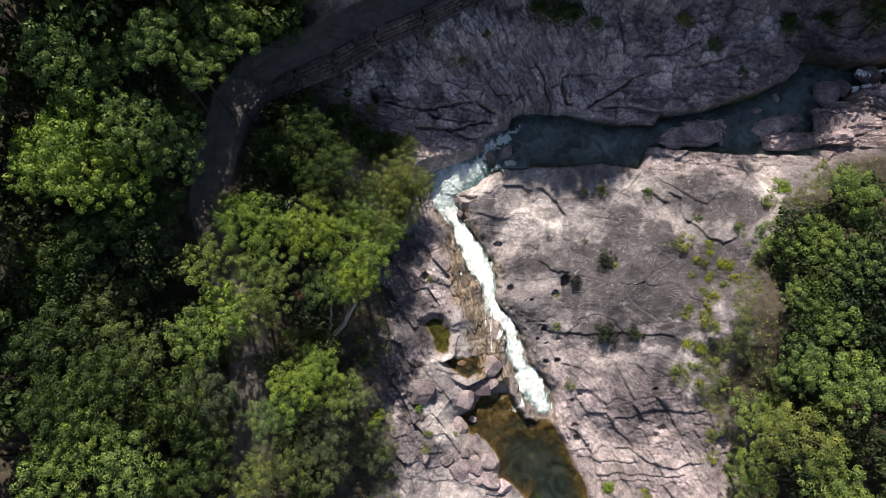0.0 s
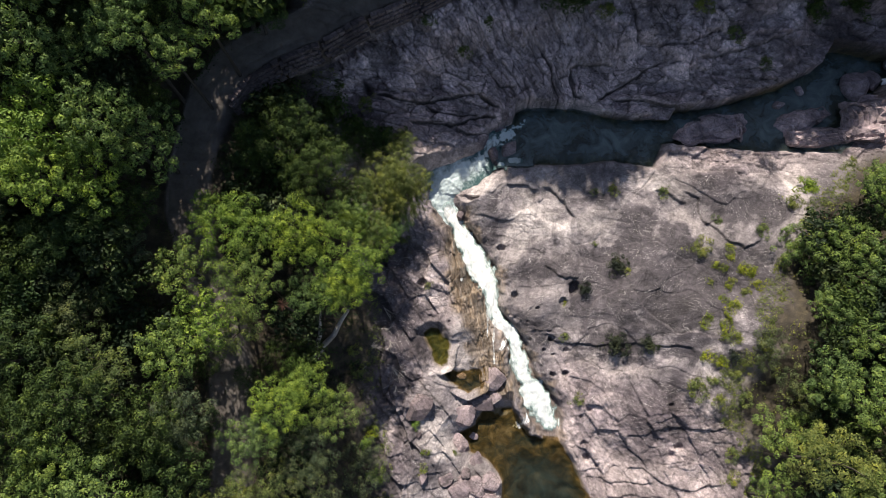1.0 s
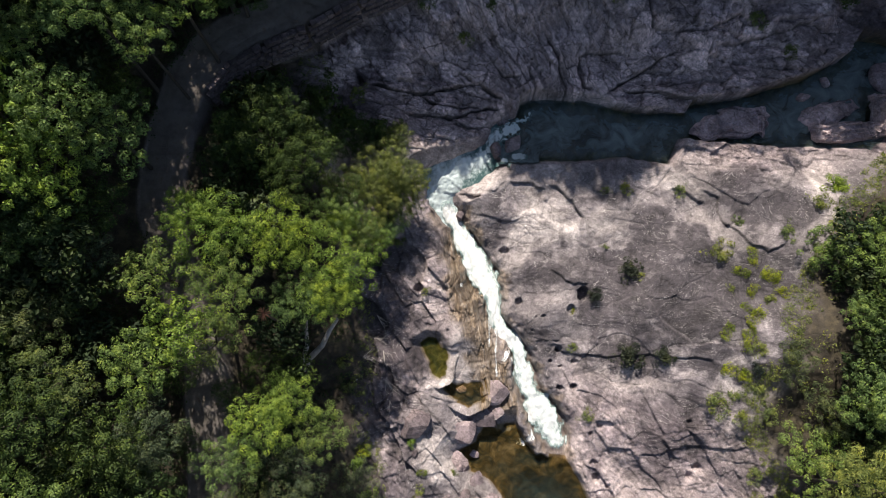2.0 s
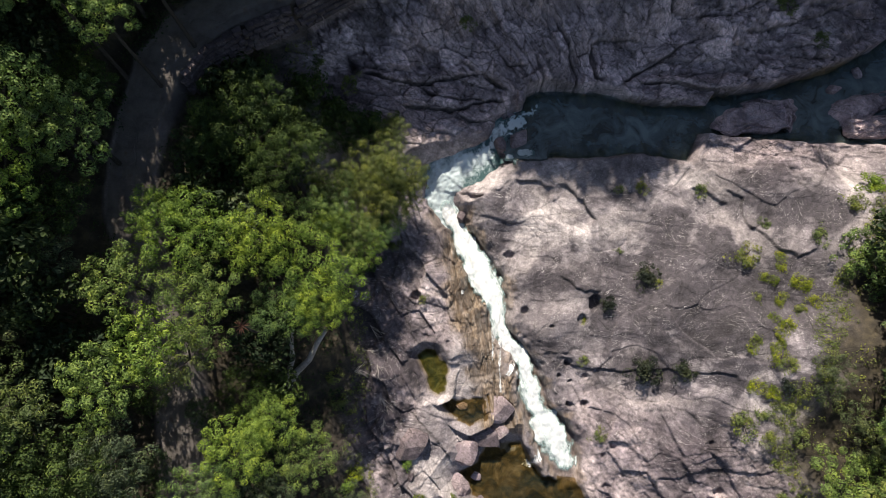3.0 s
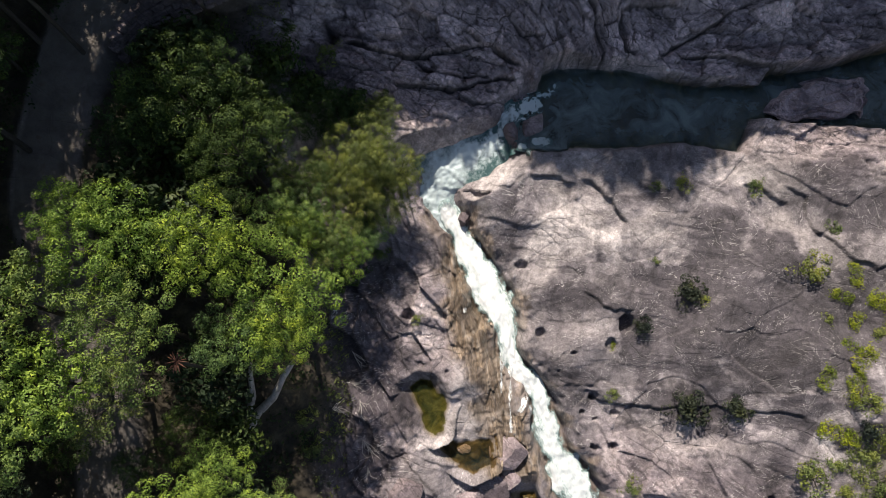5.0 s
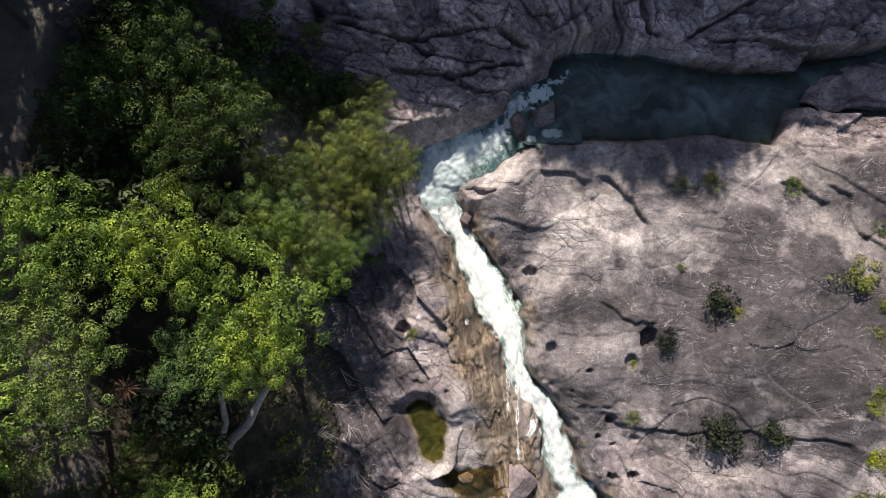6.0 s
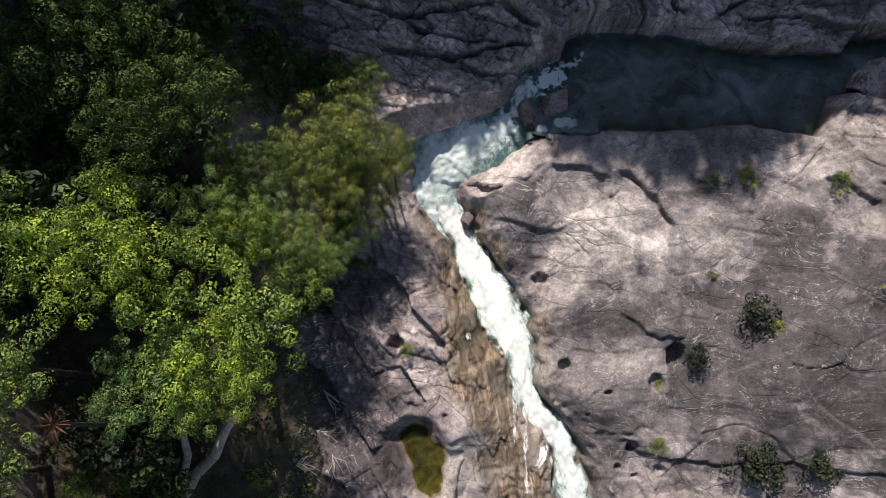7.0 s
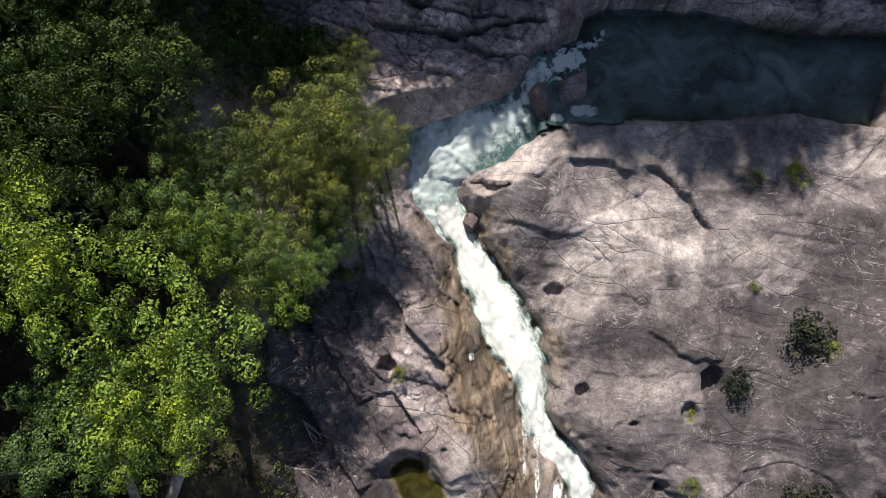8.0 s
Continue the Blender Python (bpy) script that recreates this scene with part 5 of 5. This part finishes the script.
for stock, plan in ((NEAR, GROVE), (NEAR, THICKET), (NEAR, FOREST_SOUTHWEST[8:]), (MIDDLE, FOREST_NORTHWEST + FOREST_WEST + FOREST_SOUTHWEST[:8] + FOREST_EAST), (DISTANT, OUTSIDE)):
    for u, v, w, r, kind in plan:
        plant(stock[kind], u, v, w, r / (3.6 if u < 0 else 4.0), rng.uniform(0, 360))
# the lower storey that closes the forest
fill = []
for a in np.arange(-44, -8, 4.1):
    for b in np.arange(-34, 33, 4.1):
        fill.append((a + rng.uniform(-1.2, 1.2), b + rng.uniform(-1.2, 1.2)))
for a in np.arange(43, 62, 4.0):
    for b in np.arange(-34, 8, 4.0):
        fill.append((a + rng.uniform(-1.2, 1.2), b + rng.uniform(-1.2, 1.2)))
fu, fv = np.array([p[0] for p in fill]), np.array([p[1] for p in fill])
fsoil = ground(fu, fv)[1]
froad, _, _ = along(fu, fv, ROAD)
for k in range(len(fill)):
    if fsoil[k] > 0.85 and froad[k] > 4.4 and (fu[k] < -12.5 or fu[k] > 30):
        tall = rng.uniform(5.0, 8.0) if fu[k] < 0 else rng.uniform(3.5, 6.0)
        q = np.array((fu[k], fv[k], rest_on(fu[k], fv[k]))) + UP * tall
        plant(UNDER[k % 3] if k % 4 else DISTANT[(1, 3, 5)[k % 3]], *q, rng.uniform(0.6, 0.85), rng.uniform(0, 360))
# unseen wood added on the hillside behind to shade the gorge
for k in range(95):
    u, v = rng.uniform(-42, 58), rng.uniform(37, 66)
    if along(np.array([u]), np.array([v]), ROAD)[0][0] > 3.5 and not (-13 < u < 3 and v > 42):
        w = rest_on(u, v) + rng.uniform(7, 10)
        plant(DISTANT[(1, 3, 2)[k % 3]], u, v, w, rng.uniform(1.1, 1.5), rng.uniform(0, 360))
# more trees out of view, added to block the sun
for u, v in ((-20, 26.5), (22, 44), (25, 46), (28, 44.5), (31, 46), (34, 45), (-31, 31), (-27, 33), (-22, 31.5), (-18, 32), (-14, 33.5)):
    plant(DISTANT[3], u, v, rest_on(u, v) + (9.6 if u > 10 else 11), 1.3, 40 * u)
# tops set so that the added shade ends at the chute
for u, v, w in ((-11.5, 36.5, 17.0), (-8.6, 38.2, 18.9), (-6.0, 37.8, 18.6), (-3.5, 40.2, 19.7), (-1.0, 39.9, 19.5), (1.4, 42.0, 20.8), (3.8, 42.4, 21.1), (6.0, 44.4, 22.6), (8.4, 44.8, 23.0), (-4.8, 42.6, 20.6), (0.4, 44.8, 22.4)):
    plant(DISTANT[3 if v > 40 else 1], u, v, w, 0.95, 31 * v)
plant(NEAR[0], -7.0, 1.4, 11.5, 0.64, 70)
plant(NEAR[4], -6.2, 2.6, 9.5, 0.5, 200)
for t in NEAR + MIDDLE + DISTANT + UNDER:
    for o in (t, *t.children_recursive):
        bpy.data.objects.remove(o)


# ---------------------------------------------------------------- boulders
def boulder(name, u, v, across, upslope, tall, turn, seed, label, mat=ROCK, w=None, cuts=11, show=0.45, boxy=0.55):
    """A worn block of granite: a ball cut by flat joints and roughened."""
    rng = np.random.default_rng(seed)
    bm = bmesh.new()
    bmesh.ops.create_icosphere(bm, subdivisions=5 if name == "rock_slab" else 4, radius=1.0)
    for p in bm.verts:
        p.co = Vector([math.copysign(abs(x) ** boxy, x) for x in p.co])
    for k in range(cuts):
        n = Vector(rng.normal(size=3))
        n.z *= 0.7
        n.normalize()
        d = rng.uniform(0.62, 0.92)
        for p in bm.verts:
            k2 = p.co.dot(n) - d
            if k2 > 0:
                p.co -= n * k2
    for p in bm.verts:
        q = p.co * 2.1 + Vector((seed, 0, 0))
        p.co += p.co.normalized() * (0.03 * noise.noise(q) + 0.02 * noise.noise(q * 3.1))
        if name == "rock_slab":
            # split along its beds and cross joints
            a = p.co.x * across * 0.5 + 0.5 * p.co.y * upslope + 0.3 * noise.noise(q * 0.7)
            b = p.co.y * upslope * 1.1 - 0.15 * p.co.x * across + 0.3 * noise.noise(q * 0.6 + Vector((9, 0, 0)))
            p.co.z += 0.26 * (noise.cell(Vector((a * 0.9, b * 1.3, seed))) - 0.4) + 0.10 * noise.noise(Vector((a * 2.5, b * 6, seed)))
            p.co.y += 0.12 * noise.cell(Vector((a * 0.8, seed, 3)))
        p.co = Vector((p.co.x * across * 0.62, p.co.y * upslope * 0.62, p.co.z * tall * 0.62))
    me = bpy.data.meshes.new(name)
    bm.to_mesh(me)
    bm.free()
    me.polygons.foreach_set("use_smooth", np.ones(len(me.polygons), bool))
    me.set_sharp_from_angle(angle=radians(20))
    me.materials.append(mat)
    ob = new(name, me)
    base = rest_on(u, v) if w is None else w
    p = out([(u, v, base)])[0]
    ob.matrix_world = pose(p[0], p[1], p[2] + tall * (show - 0.5) * 1.0 + 0.0, LEANING * 0.6, 0, turn)
    return tagged(ob, label, "boulder", "boulders of the river")


boulder("boulder", 2.4, -15.2, 1.0, 0.8, 0.7, 20, 1, "small pale granite boulder standing in the side pool", show=0.5)
boulder("boulder", 6.5, -15.7, 3.0, 2.7, 1.8, 10, 2, "angular grey granite block beside the cascade", show=0.5)
boulder("boulder", 5.0, -18.3, 3.3, 2.5, 1.7, -32, 3, "dark grey wedge-shaped granite block at the pool", DARK_ROCK, show=0.5)
boulder("boulder", 2.7, -20.1, 2.7, 2.2, 1.5, 15, 4, "rounded pale granite boulder on the pool's edge", show=0.5)
boulder("boulder", 4.0, -22.9, 1.0, 0.85, 0.7, 0, 5, "small pale boulder in the amber pool", show=0.5)
boulder("boulder", -2.8, -18.3, 3.0, 2.8, 1.6, 0, 6, "round dark weathered boulder on the bank", DARK_ROCK)
boulder("boulder", 3.9, -28.3, 1.9, 2.3, 1.5, 10, 7, "grey boulder on the bank of the lower pool")
boulder("boulder", 6.0, -27.4, 1.9, 2.0, 1.4, -14, 8, "pale rounded boulder on the bank of the lower pool")
boulder("boulder", 2.3, -28.6, 2.2, 2.6, 1.5, 33, 9, "grey worn boulder among bank slabs")
boulder("boulder", 6.1, -29.9, 2.1, 1.9, 1.4, 5, 10, "pale worn boulder at the water's edge")
boulder("boulder", 53.7, 21.8, 2.8, 3.4, 2.2, 25, 11, "smooth egg-shaped grey boulder in the pool", w=-2.0, cuts=3, boxy=1.0)
boulder("rock_slab", 57.2, 17.6, 11.0, 6.4, 3.0, 8, 12, "broad jointed granite slab beside the pool", w=-1.0, cuts=14)
boulder("rock_slab", 46.6, 17.0, 6.4, 3.4, 1.8, 24, 13, "low sloping granite slab in the pool", w=-1.2, cuts=12)
boulder("rock_slab", 48.6, 14.9, 8.0, 2.2, 1.8, 4, 14, "long flat granite slab at the pool's edge", w=-0.4, cuts=12)
boulder("boulder", 43.7, 19.2, 1.3, 1.0, 0.8, 40, 15, "small pale boulder standing in the pool", w=-1.8)
boulder("boulder", 46.7, 21.3, 1.0, 1.2, 0.7, 10, 16, "small grey boulder standing in the pool", w=-2.4)
boulder("rock_slab", 35.2, 15.5, 9.4, 3.5, 1.8, 2, 17, "long granite islet in the dark pool", w=-0.9, cuts=12)
boulder("boulder", 6.8, 12.3, 1.1, 1.9, 1.3, 25, 18, "dark wet boulder at the head of the chute", DARK_ROCK, w=-0.35, cuts=4)
boulder("boulder", 8.5, 13.2, 1.5, 2.2, 1.2, -5, 19, "dark wet boulder at the head of the chute", DARK_ROCK, w=-0.55, cuts=4)
boulder("rock_slab", 25.2, 18.3, 6.8, 2.4, 1.8, -8, 20, "smooth granite ledge at the foot of the cliff", w=-0.9, cuts=8)
boulder("boulder", 2.4, 4.8, 1.3, 1.3, 1.5, 10, 21, "dark wet boulder splitting the cascade", DARK_ROCK, w=-1.6, cuts=16)
boulder("boulder", 60.0, 24.4, 3.0, 2.2, 1.6, 0, 22, "wet boulder in a small rapid", DARK_ROCK, w=-2.6)
boulder("boulder", 56.0, 22.6, 1.8, 2.8, 1.4, 20, 23, "dark boulder beside a small rapid", DARK_ROCK, w=-2.4)


# ---------------------------------------------------------------- shrubs
def build_shrub(name, seed, radius, tall, clumps, leaves, size, leaf, label):
    rng = np.random.default_rng(seed)
    root = new(name)
    tagged(root, label, "shrub", "shrubs on the rock")
    a = rng.uniform(0, 2 * math.pi, clumps)
    r = radius * np.sqrt(rng.uniform(0, 1, clumps)) * (0.8 + 0.45 * np.sin(2 * a + seed))
    c = np.stack([np.cos(a) * r, np.sin(a) * r, tall * (1 - 0.55 * (r / radius) ** 2) * rng.uniform(0.35, 0.95, clumps)], 1)
    v, f = leaf_cloud(rng, c, rng.uniform(0.18, 0.34, clumps) * radius, rng.poisson(leaves, clumps) + 3, size, 0.1)
    part("foliage", mesh_from("foliage", v, f, leaf, False), root)
    vs, fs = [], []
    for p in c[::3]:
        lv, lf = tube([(0, 0, -0.15), Vector(p) * 0.5 + Vector((0, 0, 0.1)), tuple(p)], [0.04, 0.025, 0.01], 5)
        fs += [tuple(i + len(vs) for i in q) for q in lf]
        vs += lv
    part("stem", mesh_from("stem", vs, fs, BARK), root)
    return root


SHRUBS = [build_shrub("shrub", 51, 1.0, 0.8, 26, 46, 0.13, LEAF_DUSK, "dark grey-green shrub rooted in a rock crack"),
          build_shrub("shrub", 52, 1.0, 0.35, 22, 44, 0.11, LEAF_YELLOW, "low yellow-green shrub on the granite"),
          build_shrub("shrub", 53, 1.0, 0.4, 20, 34, 0.12, LEAF_OLIVE, "low olive shrub and grass on the granite"),
          build_shrub("shrub", 54, 1.0, 0.9, 26, 42, 0.14, LEAF_BRIGHT, "small bright green shrub at the rock's edge"),
          build_shrub("shrub", 55, 1.0, 0.9, 28, 42, 0.14, LEAF_DEEP, "dark green shrub among the trees")]
# u, v, radius, kind
SHRUBS_DOME = [(21.4, -1.6, 1.7, 0), (22.6, -2.0, 0.7, 2), (20.9, -11.2, 1.9, 0), (24.7, -11.0, 1.5, 0), (17.5, -4.6, 1.1, 0), (15.2, -6.3, 0.6, 1), (31.4, -12.2, 1.3, 1), (32.6, -12.2, 0.9, 1), (30.6, -7.8, 1.0, 1), (30.5, 0.3, 1.8, 2), (21.0, 8.0, 1.0, 2), (19.1, 7.6, 0.7, 2), (27.3, 7.7, 1.0, 2), (29.5, -15.2, 1.8, 2), (31.4, -14.8, 1.2, 2), (16.4, -18.0, 1.1, 2), (-3.1, -20.4, 0.8, 3), (-1.6, -3.8, 0.6, 2), (18.9, 1.1, 0.6, 2), (15.2, -10.2, 0.8, 2), (33.7, 3.8, 0.9, 2), (34.4, 0.1, 1.0, 1), (36.4, -1.8, 1.1, 1), (33.8, -6.4, 1.2, 1), (33.1, -9.1, 1.2, 1), (33.0, -1.6, 0.9, 1), (31.8, -3.5, 0.7, 2), (21.5, -31.0, 0.8, 1), (5.6, -30.1, 0.7, 2), (1.6, -24.3, 0.7, 2), (-1.9, -23.8, 0.6, 1)]
SHRUBS_EAST = [(33.3, -5.6, 0.9, 1), (33.0, -8.0, 0.9, 1), (34.3, -3.5, 0.9, 1), (36.2, -2.2, 1.0, 1), (36.0, -4.5, 1.1, 2), (37.6, -4.0, 1.0, 1),
               (32.3, -17.0, 1.0, 2), (33.8, -14.0, 1.3, 2), (35.2, -16.4, 1.2, 2), (34.6, -23.5, 1.3, 2), (34.2, -27.0, 1.2, 2),
               (33.5, -11.8, 1.0, 0), (33.8, -9.6, 1.2, 2), (38.0, 3.0, 1.3, 2), (41.5, 6.0, 1.4, 2), (44.0, 8.0, 1.5, 3)]
SHRUBS_WEST = [(-8.3, -20.5, 1.3, 1), (-8.9, -22.4, 1.2, 3), (-8.0, -26.5, 1.3, 3), (-9.8, -14.2, 1.4, 2), (-10.6, -11.5, 1.1, 2),
               (-2.2, -26.0, 0.8, 2), (-7.0, 13.5, 2.0, 4), (-10.5, 14.5, 2.2, 4), (-13.0, 16.5, 2.2, 4), (-17.5, 17.5, 2.0, 4),
               (-9.0, 18.0, 1.3, 2), (-5.0, 14.0, 1.6, 2), (-6.0, 4.0, 1.6, 4), (-5.0, 1.5, 1.2, 2), (-7.5, -0.5, 1.6, 4), (12.5, -33.0, 1.0, 3),
               (26.0, -31.5, 1.0, 1), (21.3, -30.6, 0.9, 3), (2.5, 24.5, 1.2, 2), (20.0, 29.0, 1.4, 2), (31.0, 30.0, 1.6, 2), (36.0, 27.5, 1.5, 2),
               (40.5, 24.0, 1.2, 2), (-2.0, 27.0, 1.2, 2), (5.5, 27.5, 1.3, 2), (-12.0, 19.5, 1.0, 2), (46.0, 30.0, 1.8, 4), (52.0, 31.0, 1.8, 4),
               (16.5, 30.0, 1.8, 4), (12.0, 30.5, 1.6, 4)]
for u, v, r, kind in SHRUBS_DOME + SHRUBS_EAST + SHRUBS_WEST:
    p = out([(u, v, rest_on(u, v) - 0.05)])[0]
    copy_thing(SHRUBS[kind], pose(*p, 0, 0, rng.uniform(0, 360)) @ Matrix.Diagonal((r, r, r * rng.uniform(0.8, 1.1), 1)))
for t in SHRUBS:
    for o in (t, *t.children_recursive):
        bpy.data.objects.remove(o)


def undergrowth(name, label, count, box, leaf, size, radius, leaves, seed, low, high):
    """Leafy ground cover where the soil lies between two shares."""
    rng = np.random.default_rng(seed)
    u, v = rng.uniform(box[0], box[1], count * 5), rng.uniform(box[2], box[3], count * 5)
    w, soil, wet, road = ground(u, v)[:4]
    keep = np.flatnonzero((soil > low) & (soil < high) & (road < 0.05) & (wet < 0.3))[:count]
    c = out(np.stack([u[keep], v[keep], w[keep]], 1))
    n = len(keep)
    pts, f = leaf_cloud(rng, c, rng.uniform(0.5, 1.2, n) * radius, rng.poisson(leaves, n) + 2, size, 0.0)
    return tagged(new(name, mesh_from(name, pts, f, leaf, False)), label, "undergrowth", kind="stuff")


undergrowth("undergrowth", "undergrowth on the forest floor, shade put into its dark green", 1500, (-44, -8, -36, 34), LEAF_SHADED, 0.26, 0.9, 26, 71, 0.5, 1.1)
undergrowth("undergrowth", "green undergrowth below the eastern trees", 420, (30, 60, -36, 14), LEAF_OLIVE, 0.2, 0.6, 24, 72, 0.7, 1.1)
undergrowth("grass", "dry olive grass along the rock's margin", 2600, (28, 52, -36, 14), LEAF_OLIVE, 0.16, 0.35, 16, 73, 0.08, 0.7)
undergrowth("grass", "dry olive grass between bank and forest", 600, (-16, -4, -36, 34), LEAF_OLIVE, 0.16, 0.35, 16, 74, 0.08, 0.7)


# ---------------------------------------------------------------- the pale leaning trunk and the dead frond rosette
def leaning_tree():
    root = tagged(new("leaning_tree"), "pale grey forked trunk leaning out over the bank", "tree")
    base = out([(-14.4, -11.9, rest_on(-14.4, -11.9) - 0.3)])[0]
    root.location = base
    for name, top, r in (("trunk", (-10.2, -6.2, 10.6), 0.34), ("stem", (-13.2, -6.0, 10.8), 0.27)):
        q = out([top])[0] - base
        mid = q * 0.5 + np.array((0.15, -0.1, -0.35))
        v, f = tube([(0, 0, 0), tuple(q * 0.22 + np.array((-0.1, 0.05, -0.1))), tuple(mid), tuple(q * 0.78), tuple(q)], [r * 1.25, r, r * 0.85, r * 0.7, r * 0.5], 9)
        part(name, mesh_from(name, v, f, PALE_BARK), root)


m, nt, b = material("pale_bark", 0.85)
nt.links.new(ramp(nt, noise_tex(nt, 2.5, 5, 0.7, place(nt)), (0.3, (0.22, 0.20, 0.18)), (0.55, (0.45, 0.42, 0.39)), (0.75, (0.58, 0.55, 0.52))), b.inputs["Base Color"])
bump(nt, b, noise_tex(nt, 7, 5, 0.7, place(nt)), 0.6, 0.04)
PALE_BARK = m
leaning_tree()

m, nt, b = material("dead_frond", 0.8)
nt.links.new(ramp(nt, noise_tex(nt, 4, 4, 0.6, place(nt)), (0.3, (0.06, 0.024, 0.016)), (0.7, (0.14, 0.062, 0.036))), b.inputs["Base Color"])
DEAD_FROND = m


def frond_plant(u, v, w, length, label):
    root = tagged(new("palm"), label, "palm")
    root.location = out([(u, v, w)])[0]
    for k in range(13):
        a = 2 * math.pi * k / 13 + 0.2 * math.sin(5 * k)
        n, d = 7, Vector((math.cos(a), math.sin(a), 0))
        side = Vector((-d.y, d.x, 0))
        vs, fs = [], []
        for i in range(n):
            t = i / (n - 1)
            p = d * length * t + Vector((0, 0, 0.35 * length * (t - 1.25 * t * t)))
            half = 0.07 * length * math.sin(math.pi * min(0.97, 0.08 + 0.9 * t))
            vs += [p - side * half + Vector((0, 0, -0.05)), p + Vector((0, 0, 0.02)), p + side * half + Vector((0, 0, -0.05))]
            if i:
                o = 3 * (i - 1)
                fs += [(o, o + 1, o + 4, o + 3), (o + 1, o + 2, o + 5, o + 4)]
        part("frond", mesh_from("frond", [tuple(p) for p in vs], fs, DEAD_FROND, False), root)
    h = w - rest_on(u, v)
    vs, fs = tube([(0, 0, -h - 0.3), (0.1, 0, -h * 0.5), (0, 0, 0)], [0.16, 0.13, 0.12], 8)
    part("stem", mesh_from("stem", vs, fs, BARK), root)


frond_plant(-15.5, -4.9, 17.6, 0.72, "small palm with a rosette of dead reddish-brown fronds")


# ---------------------------------------------------------------- loose blocks along the banks of the lower pool
rng = np.random.default_rng(7)
BLOCKS = 0
while BLOCKS < 18:
    u, v = rng.uniform(-5, 9), rng.uniform(-34, -14)
    d = float(inside(np.array([u]), np.array([v]), LOWPOOL)[0])
    if -3.6 < d < -0.1 or (d < -0.1 and u < 1 and rng.uniform() < 0.25):
        size = rng.uniform(0.6, 1.9)
        boulder("boulder", u, v, size * rng.uniform(0.9, 1.5), size, size * 0.7, rng.uniform(0, 180), 100 + BLOCKS, "angular grey granite block on the bank",
                (ROCK, ROCK, DARK_ROCK)[BLOCKS % 3], cuts=14, show=0.5, boxy=0.45)
        BLOCKS += 1


# ---------------------------------------------------------------- the dry-stone wall that carries the track
def retaining_wall():
    wall = tagged(new("retaining_wall"), "dark dry-stone retaining wall below the track", "wall", kind="structure")
    rng = np.random.default_rng(9)
    stones = []
    for k in range(4):
        bm = bmesh.new()
        bmesh.ops.create_cube(bm, size=1.0)
        bmesh.ops.bevel(bm, geom=bm.edges[:], offset=0.1, segments=1, affect="EDGES")
        for p in bm.verts:
            p.co += Vector(rng.normal(size=3) * 0.05)
        me = bpy.data.meshes.new("stone")
        bm.to_mesh(me)
        bm.free()
        me.materials.append(WALL_STONE)
        stones.append(me)
    line = ROAD[1:9]
    for (u0, v0), (u1, v1), w0, w1 in zip(line, line[1:], ROAD_W[1:9], ROAD_W[2:9]):
        n = math.hypot(u1 - u0, v1 - v0)
        du, dv = (u1 - u0) / n, (v1 - v0) / n
        for i in range(int(n / 0.85)):
            k = (i + 0.5) * 0.85 / n
            for row in range(5):
                off = 2.25 + 0.16 * row
                u, v = u0 + (u1 - u0) * k - dv * off + du * 0.4 * (row % 2), v0 + (v1 - v0) * k + du * off + dv * 0.4 * (row % 2)
                p = out([(u, v, w0 + (w1 - w0) * k)])[0]
                ob = new("stone", stones[int(rng.integers(0, 4))])
                ob.parent = wall
                turn = math.degrees(math.atan2(dv, du))
                ob.matrix_world = pose(p[0], p[1], p[2] + 0.12 - 0.46 * row, *rng.normal(size=2) * 3, turn + rng.normal() * 3) @ Matrix.Diagonal((rng.uniform(0.75, 0.95), 0.6, rng.uniform(0.42, 0.52), 1))


retaining_wall()


def dead_branch(u, v, turn, length, seed, label, mat, lift=0.15):
    """Bare, forking twigs that lie on the rock."""
    rng = np.random.default_rng(seed)
    root = tagged(new("dead_branch"), label, "branch")
    p = out([(u, v, rest_on(u, v) + lift)])[0]
    root.matrix_world = pose(*p, LEANING, 0, turn)
    for k in range(7):
        a = radians(rng.uniform(-45, 45))
        reach = length * rng.uniform(0.5, 1.0)
        d = Vector((math.cos(a), math.sin(a), rng.uniform(0.0, 0.25)))
        bend = Vector((-d.y, d.x, 0)) * rng.uniform(-0.25, 0.25) * reach
        v0 = Vector((length * 0.12 * k * math.cos(a) * 0.5, 0, 0))
        vs, fs = tube([v0, v0 + d * reach * 0.5 + bend, v0 + d * reach], [0.028, 0.02, 0.008], 5)
        part("twig", mesh_from("twig", vs, fs, mat), root)
    return root


for k, (u, v, turn, length) in enumerate(((-7.0, -6.6, -60, 1.8), (-7.4, -9.0, -20, 2.0), (-6.2, -10.4, -70, 1.6), (-8.4, -11.0, 10, 1.6), (-6.0, -13.6, -40, 2.0), (-8.9, -13.4, 200, 1.5), (-5.4, -15.6, -80, 1.4))):
    dead_branch(u, v, turn, length, 300 + k, "pale dead branch lying on dark rock", PALE_BARK)
dead_branch(-6.9, 1.0, 20, 1.3, 320, "reddish dead shrub at the edge of the trees", DEAD_FROND, 10.4 - rest_on(-6.9, 1.0))
